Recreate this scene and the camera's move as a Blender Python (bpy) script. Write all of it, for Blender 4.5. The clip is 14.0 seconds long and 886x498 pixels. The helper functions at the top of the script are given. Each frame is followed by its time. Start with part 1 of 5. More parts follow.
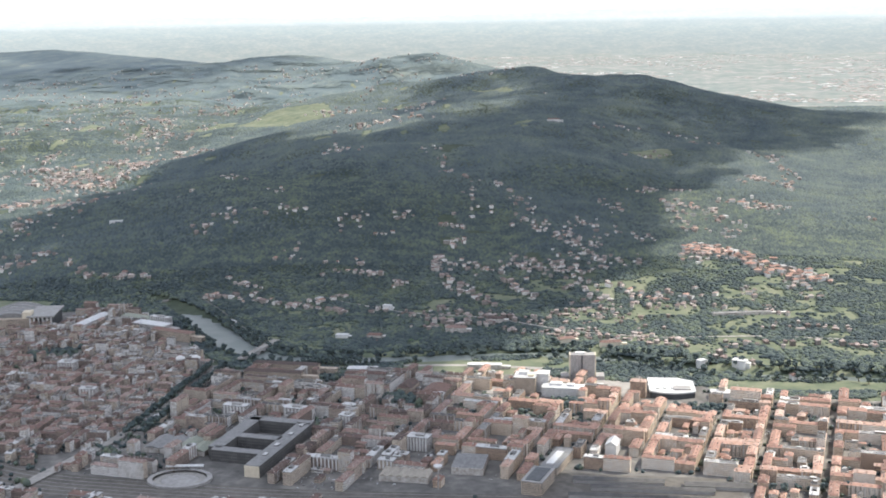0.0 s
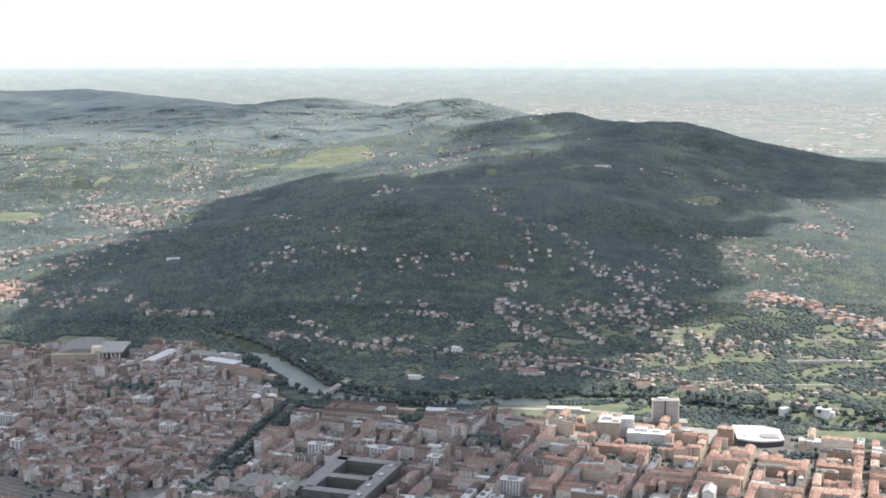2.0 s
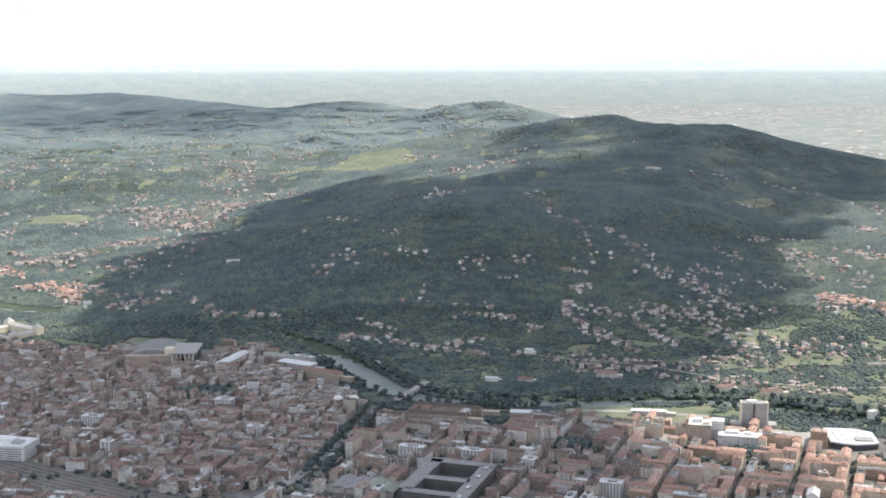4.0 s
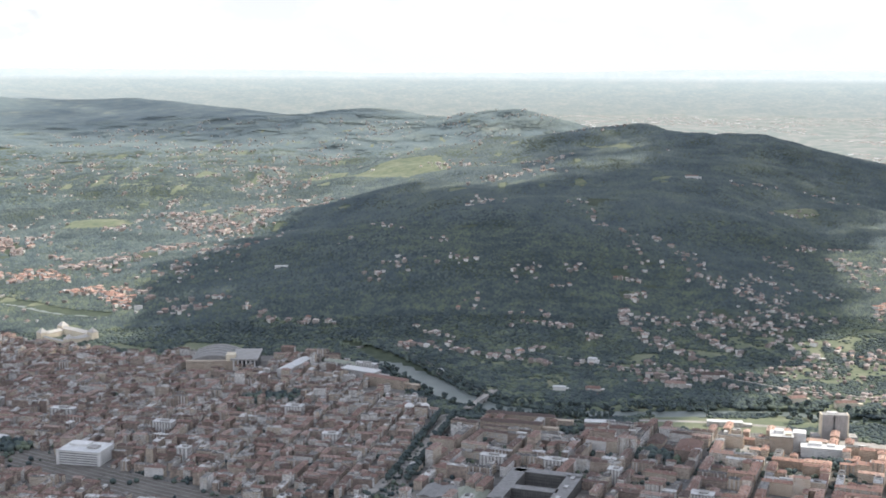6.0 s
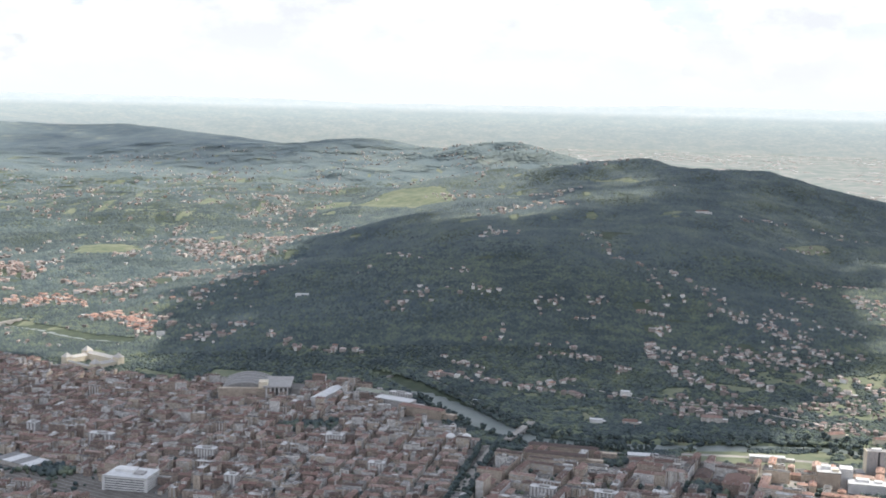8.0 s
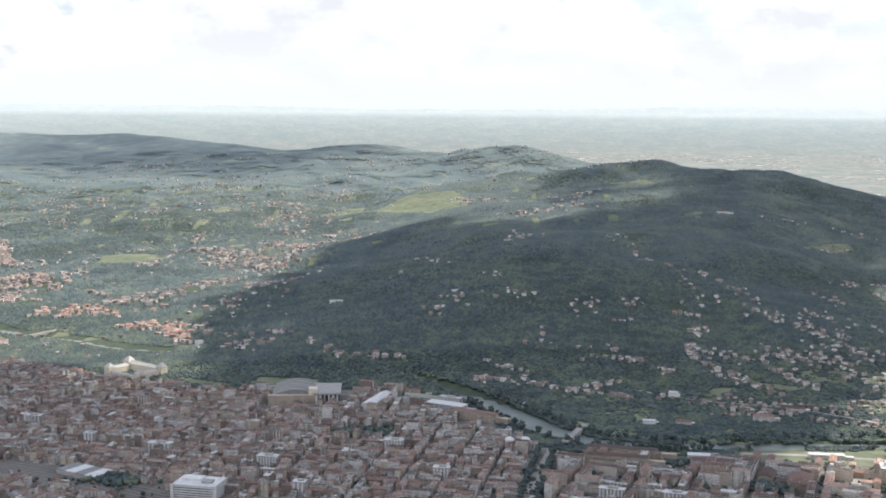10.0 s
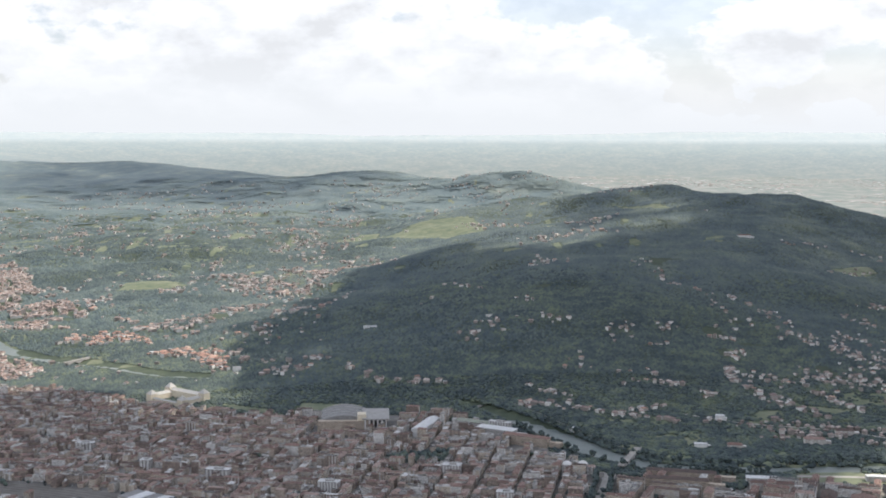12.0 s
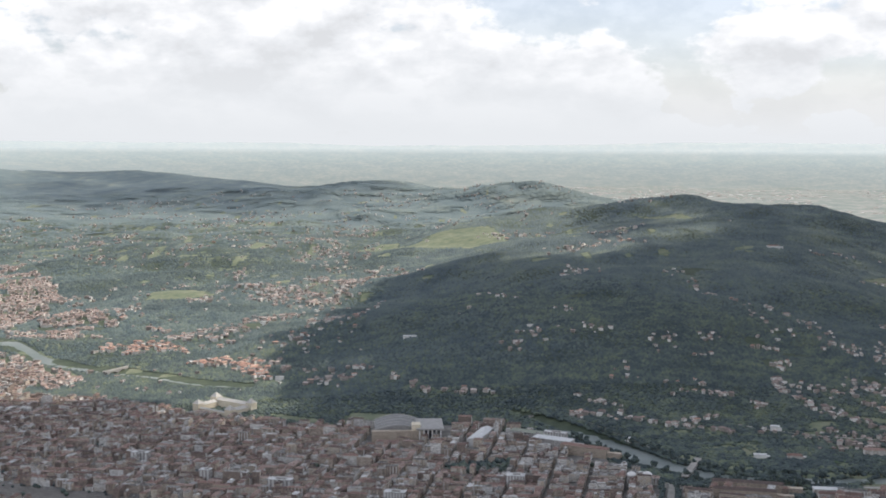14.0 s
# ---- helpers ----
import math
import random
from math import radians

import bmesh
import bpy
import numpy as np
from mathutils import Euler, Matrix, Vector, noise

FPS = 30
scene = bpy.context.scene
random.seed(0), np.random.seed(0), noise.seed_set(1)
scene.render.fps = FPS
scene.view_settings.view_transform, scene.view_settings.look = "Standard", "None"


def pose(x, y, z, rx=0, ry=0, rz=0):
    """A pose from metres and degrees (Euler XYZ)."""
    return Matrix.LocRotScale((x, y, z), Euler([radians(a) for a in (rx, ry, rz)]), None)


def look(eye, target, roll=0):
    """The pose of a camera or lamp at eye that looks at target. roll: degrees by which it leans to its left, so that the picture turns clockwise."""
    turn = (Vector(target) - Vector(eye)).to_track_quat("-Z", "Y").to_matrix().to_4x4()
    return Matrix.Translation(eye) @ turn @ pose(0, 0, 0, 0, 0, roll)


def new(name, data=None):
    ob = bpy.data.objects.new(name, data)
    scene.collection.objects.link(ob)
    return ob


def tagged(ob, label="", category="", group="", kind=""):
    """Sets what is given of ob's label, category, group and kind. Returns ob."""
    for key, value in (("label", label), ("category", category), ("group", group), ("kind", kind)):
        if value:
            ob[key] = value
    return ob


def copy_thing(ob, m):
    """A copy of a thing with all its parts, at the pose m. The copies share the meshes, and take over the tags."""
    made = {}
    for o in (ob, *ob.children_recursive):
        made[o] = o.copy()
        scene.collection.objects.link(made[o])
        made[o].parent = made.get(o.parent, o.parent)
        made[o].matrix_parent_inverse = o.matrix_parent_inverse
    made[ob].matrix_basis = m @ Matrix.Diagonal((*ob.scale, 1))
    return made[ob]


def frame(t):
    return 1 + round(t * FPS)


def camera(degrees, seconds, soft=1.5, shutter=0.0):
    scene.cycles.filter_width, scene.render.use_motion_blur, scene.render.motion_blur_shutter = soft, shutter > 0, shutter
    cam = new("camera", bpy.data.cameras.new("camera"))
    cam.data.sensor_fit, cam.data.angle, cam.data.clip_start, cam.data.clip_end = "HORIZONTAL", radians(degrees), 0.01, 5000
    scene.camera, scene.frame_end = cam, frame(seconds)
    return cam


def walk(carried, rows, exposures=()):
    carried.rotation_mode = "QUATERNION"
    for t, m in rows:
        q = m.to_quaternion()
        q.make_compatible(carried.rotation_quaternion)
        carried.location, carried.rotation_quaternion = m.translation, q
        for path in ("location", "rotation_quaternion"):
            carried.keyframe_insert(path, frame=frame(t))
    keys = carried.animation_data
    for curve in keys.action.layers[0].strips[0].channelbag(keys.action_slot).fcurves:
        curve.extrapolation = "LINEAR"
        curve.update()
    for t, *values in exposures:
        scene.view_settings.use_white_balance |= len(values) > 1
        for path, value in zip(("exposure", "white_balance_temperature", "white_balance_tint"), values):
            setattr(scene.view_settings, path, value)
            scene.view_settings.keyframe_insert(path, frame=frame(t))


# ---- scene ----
cam = camera(39.0, 14.0, 1.8)
METRES, EYE, TILT, LEAN, TURN = 200.0, 160.0, -11.0, 0.9, 0.0
ROWS = [
    (0.0, 0.0, 0.0, 0.0, 0.0, 0.0, -0.0),
    (0.5, -0.036, 0.0036, -0.0013, 0.14, 0.42, -0.04),
    (1.0, -0.0726, 0.0075, -0.0032, 0.3, 0.98, -0.44),
    (1.5, -0.1092, 0.0149, -0.0071, 0.49, 1.58, -0.82),
    (2.0, -0.1444, 0.014, -0.0092, 0.7, 2.05, -1.04),
    (2.5, -0.1783, 0.0146, -0.011, 0.96, 2.24, -1.11),
    (3.0, -0.213, 0.0169, -0.0135, 1.21, 2.22, -1.1),
    (5.5, -0.3928, 0.043, -0.0203, 2.05, 2.19, -1.3),
    (6.0, -0.4294, 0.0468, -0.0218, 1.96, 2.56, -1.61),
    (6.5, -0.4658, 0.0512, -0.0243, 1.75, 3.04, -1.94),
    (7.0, -0.5006, 0.0511, -0.026, 1.46, 3.45, -2.22),
    (7.5, -0.5345, 0.0458, -0.028, 1.21, 3.81, -2.48),
    (8.0, -0.568, 0.0423, -0.0299, 1.06, 4.03, -2.54),
    (10.5, -0.7391, 0.0285, -0.0369, 0.79, 4.4, -1.35),
    (11.0, -0.7745, 0.0242, -0.0382, 0.72, 4.71, -1.22),
    (11.5, -0.8102, 0.0195, -0.0402, 0.63, 5.07, -1.19),
    (12.0, -0.8462, 0.0151, -0.0414, 0.53, 5.43, -1.23),
    (12.5, -0.8823, 0.0127, -0.0432, 0.43, 5.7, -1.29),
    (13.0, -0.9195, 0.0153, -0.0445, 0.34, 5.81, -1.34),
    (13.5, -0.9559, 0.0212, -0.0451, 0.36, 5.86, -1.34),
    (14.0, -0.992, 0.0274, -0.0458, 0.43, 5.9, -1.34),
]
walk(cam, [(t, pose(0, 0, EYE, TILT, LEAN, TURN) @ pose(METRES * x, METRES * y, METRES * z, 90 + pitch, roll, yaw)) for t, x, y, z, yaw, pitch, roll in ROWS],
     [(0.0, 0.58, 6000, 10), (3.2, 0.55, 6000, 10), (7.5, 0.43, 6000, 10), (10.5, 0.38, 6020, 10), (12.0, 0.28, 6050, 10), (13.0, 0.2, 6100, 10), (14.0, 0.15, 6110, 10)])

# ---- light ----
SUN_AZ, SUN_EL = 64.5, 52.0
to_sun = Vector((math.sin(radians(SUN_AZ)) * math.cos(radians(SUN_EL)), math.cos(radians(SUN_AZ)) * math.cos(radians(SUN_EL)), math.sin(radians(SUN_EL))))
sun = new("sun", bpy.data.lights.new("sun", "SUN"))
sun.data.energy, sun.data.angle, sun.data.color = 4.3, radians(0.6), (1.0, 0.885, 0.71)
sun.matrix_world = look(to_sun * 3000, (0, 0, 0))


class Nodes:
    """Short hand for building a node tree."""

    def __init__(self, tree, fresh=True):
        self.tree = tree
        if fresh:
            tree.nodes.clear()

    def add(self, kind, **values):
        n = self.tree.nodes.new(kind)
        for k, v in values.items():
            setattr(n, k, v)
        return n

    def join(self, a, b):
        self.tree.links.new(a, b)

    def math(self, op, a, b=0.0, clamp=False):
        n = self.add("ShaderNodeMath", operation=op, use_clamp=clamp)
        for s, v in zip(n.inputs, (a, b)):
            if isinstance(v, (int, float)):
                s.default_value = v
            else:
                self.join(v, s)
        return n.outputs[0]

    def noise(self, vec, scale, detail=3.0, rough=0.55):
        n = self.add("ShaderNodeTexNoise")
        n.inputs["Scale"].default_value, n.inputs["Detail"].default_value, n.inputs["Roughness"].default_value = scale, detail, rough
        if vec is not None:
            self.join(vec, n.inputs["Vector"])
        return n.outputs[0]

    def ramp(self, fac, stops):
        n = self.add("ShaderNodeValToRGB")
        e = n.color_ramp.elements
        while len(e) < len(stops):
            e.new(0.5)
        for el, (p, c) in zip(e, stops):
            el.position, el.color = p, (*c, 1.0) if len(c) == 3 else c
        self.join(fac, n.inputs[0])
        return n.outputs[0]

    def mix(self, fac, a, b, blend="MIX"):
        n = self.add("ShaderNodeMix", data_type="RGBA", blend_type=blend)
        for s, v in ((n.inputs[0], fac), (n.inputs[6], a), (n.inputs[7], b)):
            if isinstance(v, (int, float)):
                s.default_value = v
            elif isinstance(v, tuple):
                s.default_value = (*v, 1.0)
            else:
                self.join(v, s)
        return n.outputs[2]


# sky: thin blue between broken white cloud that thickens to a pale band low down
world = bpy.data.worlds.new("sky")
scene.world = world
world.use_nodes = True
N = Nodes(world.node_tree)
sky = N.add("ShaderNodeTexSky", sky_type="NISHITA", sun_disc=False, sun_elevation=radians(SUN_EL), sun_rotation=radians(SUN_AZ))
blue = N.add("ShaderNodeMix", data_type="RGBA", blend_type="MULTIPLY")
blue.inputs[0].default_value = 1.0
blue.inputs[7].default_value = (0.114, 0.108, 0.114, 1)
N.join(sky.outputs[0], blue.inputs[6])
tc = N.add("ShaderNodeTexCoord")
sep = N.add("ShaderNodeSeparateXYZ")
N.join(tc.outputs["Generated"], sep.inputs[0])
def cloud_noise(lift, scale, detail, rough):
    """Noise over the sky, drawn out sideways; lift: read that much higher up."""
    c = N.add("ShaderNodeCombineXYZ")
    N.join(N.math("ADD", sep.outputs[0], 3.37), c.inputs[0])
    N.join(N.math("ADD", sep.outputs[1], 1.7), c.inputs[1])
    N.join(N.math("MULTIPLY", N.math("ADD", sep.outputs[2], lift), 1.9), c.inputs[2])
    return N.noise(c.outputs[0], scale, detail, rough)


puff = cloud_noise(0.0, 10.0, 9.0, 0.56)
above = cloud_noise(0.014, 10.0, 9.0, 0.56)
heap = cloud_noise(0.0, 4.5, 4.0, 0.5)
clearing = N.math("MULTIPLY", N.ramp(sep.outputs[0], [(0.0, (0, 0, 0)), (0.06, (1, 1, 1)), (0.20, (1, 1, 1)), (0.30, (0.2, 0.2, 0.2))]), N.ramp(sep.outputs[2], [(0.06, (0, 0, 0)), (0.10, (1, 1, 1))]))
body = N.math("SUBTRACT", N.math("ADD", N.math("MULTIPLY", puff, 0.6), N.math("MULTIPLY", heap, 0.4)), N.math("MULTIPLY", clearing, 0.075))
cover = N.ramp(body, [(0.40, (0, 0, 0)), (0.455, (1, 1, 1))])
low = N.ramp(sep.outputs[2], [(0.0, (1, 1, 1)), (0.03, (0.8, 0.8, 0.8)), (0.06, (0.35, 0.35, 0.35)), (0.10, (0, 0, 0))])
cover = N.math("MAXIMUM", N.math("MAXIMUM", cover, low), 0.42)
lit = N.math("ADD", N.math("MULTIPLY", N.math("SUBTRACT", puff, above), 1.9), N.math("SUBTRACT", 1.0, N.math("MULTIPLY", body, 0.85)))
white = N.ramp(lit, [(0.34, (0.68, 0.665, 0.65)), (0.48, (0.80, 0.785, 0.77)), (0.58, (0.89, 0.865, 0.84)), (0.70, (1.04, 1.0, 0.965))])
white = N.mix(low, white, (0.76, 0.752, 0.735))
high = N.ramp(sep.outputs[2], [(0.16, (1, 1, 1)), (0.5, (0.86, 0.92, 1.06))])
white = N.mix(1.0, white, high, "MULTIPLY")
col = N.mix(cover, blue.outputs[2], white)
bg = N.add("ShaderNodeBackground")
N.join(col, bg.inputs[0])
bg.inputs[1].default_value = 1.0
N.join(bg.outputs[0], N.add("ShaderNodeOutputWorld").inputs[0])


# ---- materials ----
def material(name, stops, scale=1.0, detail=4.0, rough=0.9, bump=0.0, bump_scale=None, island=0.0, per_object=0.0, metal=0.0, windows=None, big=None, coord="Object", stretch=None):
    """A surface: colour by noise through stops, shifted per island or per object; windows: (bay, storey, glass colour) by the wall's own run."""
    m = bpy.data.materials.new(name)
    m.use_nodes = True
    n = Nodes(m.node_tree)
    c = n.add("ShaderNodeTexCoord").outputs[coord]
    if stretch:
        k = n.add("ShaderNodeVectorMath", operation="MULTIPLY")
        k.inputs[1].default_value = stretch
        n.join(c, k.inputs[0])
        c = k.outputs[0]
    f = n.noise(c, scale, detail)
    if big:
        f = n.math("ADD", n.math("MULTIPLY", f, 0.6), n.math("MULTIPLY", n.noise(c, big, 3.0), 0.4))
    if island:
        r = n.add("ShaderNodeNewGeometry").outputs["Random Per Island"]
        f = n.math("ADD", f, n.math("MULTIPLY", n.math("SUBTRACT", r, 0.5), island))
    if per_object:
        r = n.add("ShaderNodeObjectInfo").outputs["Random"]
        f = n.math("ADD", f, n.math("MULTIPLY", n.math("SUBTRACT", r, 0.5), per_object))
    colour = n.ramp(f, stops)
    b = n.add("ShaderNodeBsdfPrincipled")
    b.inputs["Roughness"].default_value, b.inputs["Metallic"].default_value = rough, metal
    b.inputs["Specular IOR Level"].default_value = 0.25
    if windows:
        bay, storey, glass = windows
        uv = n.add("ShaderNodeUVMap", uv_map="run")
        s = n.add("ShaderNodeSeparateXYZ")
        n.join(uv.outputs[0], s.inputs[0])
        fu = n.math("FRACT", n.math("DIVIDE", s.outputs[0], bay))
        fv = n.math("FRACT", n.math("DIVIDE", s.outputs[1], storey))
        a = n.math("MULTIPLY", n.math("GREATER_THAN", fu, 0.52), n.math("LESS_THAN", fu, 0.95))
        d = n.math("MULTIPLY", n.math("GREATER_THAN", fv, 0.30), n.math("LESS_THAN", fv, 0.82))
        colour = n.mix(n.math("MULTIPLY", a, d), colour, glass)
    n.join(colour, b.inputs["Base Color"])
    if bump:
        k = n.add("ShaderNodeBump")
        k.inputs["Strength"].default_value = bump
        n.join(n.noise(c, bump_scale or scale * 3, 3.0), k.inputs["Height"])
        n.join(k.outputs[0], b.inputs["Normal"])
    n.join(b.outputs[0], n.add("ShaderNodeOutputMaterial").inputs[0])
    return m


GLASS = (0.045, 0.05, 0.055)
M_CITY = material("city_ground", [(0.35, (0.095, 0.092, 0.086)), (0.5, (0.15, 0.144, 0.134)), (0.62, (0.24, 0.226, 0.204))], 0.22, 6, big=0.03)
M_WOOD = material("woodland_floor", [(0.36, (0.045, 0.060, 0.042)), (0.52, (0.065, 0.082, 0.055)), (0.66, (0.10, 0.115, 0.075))], 0.12, 7, big=0.02)
M_MEADOW = material("meadow", [(0.35, (0.095, 0.118, 0.08)), (0.5, (0.145, 0.165, 0.105)), (0.66, (0.22, 0.22, 0.15))], 0.12, 8, big=0.02)
# Far ground with haze put into its colour, paler and bluer than near land.
M_PLAIN = material("hazed_plain", [(0.38, (0.142, 0.176, 0.168)), (0.46, (0.178, 0.206, 0.192)), (0.53, (0.218, 0.230, 0.212)), (0.62, (0.31, 0.292, 0.275))], 0.045, 14, big=0.012)
M_FARHILL = material("hazed_hill", [(0.36, (0.102, 0.136, 0.146)), (0.50, (0.124, 0.158, 0.164)), (0.58, (0.15, 0.182, 0.176)), (0.66, (0.205, 0.228, 0.195))], 0.03, 9, big=0.006)
# Horizon haze put into a pale colour and a glow that grows with height.
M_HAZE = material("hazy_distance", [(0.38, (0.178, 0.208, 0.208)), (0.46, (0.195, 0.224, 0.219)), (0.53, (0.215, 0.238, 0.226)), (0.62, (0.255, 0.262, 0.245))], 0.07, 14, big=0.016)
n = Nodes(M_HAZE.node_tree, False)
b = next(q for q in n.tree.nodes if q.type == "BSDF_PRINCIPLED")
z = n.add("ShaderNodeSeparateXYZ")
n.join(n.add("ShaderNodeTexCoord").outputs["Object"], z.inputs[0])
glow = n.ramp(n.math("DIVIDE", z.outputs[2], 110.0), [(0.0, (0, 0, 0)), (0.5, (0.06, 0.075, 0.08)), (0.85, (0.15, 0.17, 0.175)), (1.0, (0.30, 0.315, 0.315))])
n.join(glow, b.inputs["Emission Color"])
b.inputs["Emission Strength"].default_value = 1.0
M_ROAD = material("asphalt", [(0.35, (0.10, 0.098, 0.095)), (0.6, (0.17, 0.165, 0.16))], 0.4, 5)
M_PALE = material("pale_road", [(0.35, (0.26, 0.25, 0.23)), (0.6, (0.36, 0.34, 0.31))], 0.3, 5)
# One clay tile in two tones, shade and sun put into the colour.
SHADE_TILES = [(0.12, (0.088, 0.072, 0.066)), (0.36, (0.145, 0.102, 0.088)), (0.62, (0.22, 0.142, 0.118)), (0.88, (0.32, 0.255, 0.225))]
SUN_TILES = [(0.12, (0.20, 0.130, 0.105)), (0.36, (0.31, 0.190, 0.150)), (0.62, (0.41, 0.258, 0.20)), (0.88, (0.50, 0.38, 0.31))]
M_ROOF = material("clay_tiles", SHADE_TILES, 1.2, 5, island=0.7, bump=0.3)
M_ROOF_O = material("clay_tiles_single", SHADE_TILES, 1.2, 5, per_object=0.7, bump=0.3)
M_ORANGE = material("orange_tiles", SUN_TILES, 1.2, 5, island=0.7, bump=0.3)
M_ORANGE_O = material("orange_tiles_single", SUN_TILES, 1.2, 5, per_object=0.7, bump=0.3)
M_FLAT = material("flat_roof", [(0.15, (0.10, 0.098, 0.095)), (0.5, (0.19, 0.186, 0.18)), (0.75, (0.31, 0.305, 0.295)), (0.95, (0.54, 0.535, 0.52))], 0.5, 4, island=1.0)
WALLS = [(0.1, (0.24, 0.19, 0.16)), (0.28, (0.37, 0.30, 0.25)), (0.45, (0.48, 0.41, 0.34)), (0.6, (0.56, 0.48, 0.38)), (0.74, (0.53, 0.50, 0.46)), (0.92, (0.72, 0.70, 0.67))]
M_WALL = material("render_wall", WALLS, 0.8, 4, island=0.9, windows=(0.52, 0.64, GLASS))
M_WALL_O = material("render_wall_single", WALLS, 0.8, 4, per_object=0.9, windows=(0.52, 0.64, GLASS))
# Walls of the sunlit quarter, warm light put into the colour.
WARM_WALLS = [(0.1, (0.34, 0.25, 0.185)), (0.3, (0.48, 0.37, 0.28)), (0.5, (0.58, 0.47, 0.36)), (0.75, (0.64, 0.54, 0.43)), (0.92, (0.74, 0.68, 0.60))]
M_WARM = material("warm_render", WARM_WALLS, 0.8, 4, island=0.9, windows=(0.52, 0.64, GLASS))
M_WARM_O = material("warm_render_single", WARM_WALLS, 0.8, 4, per_object=0.9, windows=(0.52, 0.64, GLASS))
M_PLAINWALL = material("plain_wall", [(0.2, (0.22, 0.19, 0.165)), (0.5, (0.38, 0.35, 0.31)), (0.8, (0.60, 0.58, 0.55))], 0.9, 4, island=0.9)
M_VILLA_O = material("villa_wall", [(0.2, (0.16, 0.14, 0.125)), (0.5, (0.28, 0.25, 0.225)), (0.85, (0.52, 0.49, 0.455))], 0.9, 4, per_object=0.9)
M_WHITE = material("white_wall", [(0.3, (0.55, 0.54, 0.52)), (0.7, (0.70, 0.69, 0.67))], 0.5, 4)
M_CREAM = material("cream_wall", [(0.3, (0.58, 0.51, 0.39)), (0.7, (0.70, 0.63, 0.50))], 0.6, 4)
M_CONCRETE = material("concrete", [(0.3, (0.27, 0.26, 0.25)), (0.7, (0.38, 0.37, 0.35))], 0.5, 5)
M_DARK = material("dark_glazing", [(0.3, (0.04, 0.045, 0.05)), (0.7, (0.08, 0.085, 0.09))], 0.6, 3, rough=0.4)
# Leaf tones hold a haze veil: lifted darks, bluer on the slopes.
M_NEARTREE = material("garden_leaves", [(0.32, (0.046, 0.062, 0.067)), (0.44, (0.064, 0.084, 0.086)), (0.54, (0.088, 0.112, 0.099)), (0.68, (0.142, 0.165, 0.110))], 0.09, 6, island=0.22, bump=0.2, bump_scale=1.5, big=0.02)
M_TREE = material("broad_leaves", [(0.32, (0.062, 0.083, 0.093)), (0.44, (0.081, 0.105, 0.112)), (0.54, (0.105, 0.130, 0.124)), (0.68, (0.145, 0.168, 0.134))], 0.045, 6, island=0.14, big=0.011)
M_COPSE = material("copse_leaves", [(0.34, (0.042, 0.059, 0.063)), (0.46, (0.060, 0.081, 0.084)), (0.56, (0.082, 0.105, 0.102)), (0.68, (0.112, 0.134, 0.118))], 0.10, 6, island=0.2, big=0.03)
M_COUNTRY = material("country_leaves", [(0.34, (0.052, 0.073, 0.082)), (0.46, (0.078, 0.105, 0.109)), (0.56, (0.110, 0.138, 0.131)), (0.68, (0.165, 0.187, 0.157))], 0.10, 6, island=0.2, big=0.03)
# Roof and wall colours paled to stand for haze over the far slopes.
HR = [(0.15, (0.16, 0.125, 0.115)), (0.5, (0.28, 0.215, 0.19)), (0.85, (0.50, 0.44, 0.40))]
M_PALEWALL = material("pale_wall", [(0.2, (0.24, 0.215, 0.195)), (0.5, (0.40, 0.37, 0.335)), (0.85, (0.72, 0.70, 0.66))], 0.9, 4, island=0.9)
M_HILLROOF = material("muted_tiles", HR, 1.2, 5, island=0.6)
M_HILLROOF_O = material("muted_tiles_single", HR, 1.2, 5, per_object=0.6)
# Distance haze put into the leaf colour: pale and bluish.
M_HAZEDTREE = material("hazed_leaves", [(0.32, (0.090, 0.122, 0.130)), (0.45, (0.110, 0.144, 0.148)), (0.55, (0.135, 0.168, 0.162)), (0.68, (0.18, 0.207, 0.178))], 0.018, 6, island=0.05, big=0.006)
M_BARK = material("bark", [(0.3, (0.06, 0.045, 0.03)), (0.7, (0.11, 0.085, 0.06))], 2.0, 4)
M_CLOUD = material("cloud", [(0.3, (0.8, 0.8, 0.8)), (0.7, (0.85, 0.85, 0.85))], 0.01, 2)
t = M_CLOUD.node_tree
out = next(n for n in t.nodes if n.type == "OUTPUT_MATERIAL")
mixer, clear = t.nodes.new("ShaderNodeMixShader"), t.nodes.new("ShaderNodeBsdfTransparent")
mixer.inputs[0].default_value = 0.55
t.links.new(clear.outputs[0], mixer.inputs[1])
t.links.new(next(n for n in t.nodes if n.type == "BSDF_PRINCIPLED").outputs[0], mixer.inputs[2])
t.links.new(mixer.outputs[0], out.inputs[0])
M_THIN = M_CLOUD.copy()
next(n for n in M_THIN.node_tree.nodes if n.type == "MIX_SHADER").inputs[0].default_value = 0.16
M_THICK = M_CLOUD.copy()
next(n for n in M_THICK.node_tree.nodes if n.type == "MIX_SHADER").inputs[0].default_value = 0.75
M_VEIL = M_CLOUD.copy()
next(n for n in M_VEIL.node_tree.nodes if n.type == "MIX_SHADER").inputs[0].default_value = 0.36
M_WATER = material("river_water", [(0.4, (0.125, 0.148, 0.14)), (0.6, (0.165, 0.187, 0.175))], 0.05, 3, rough=0.42, bump=0.4, bump_scale=1.2)


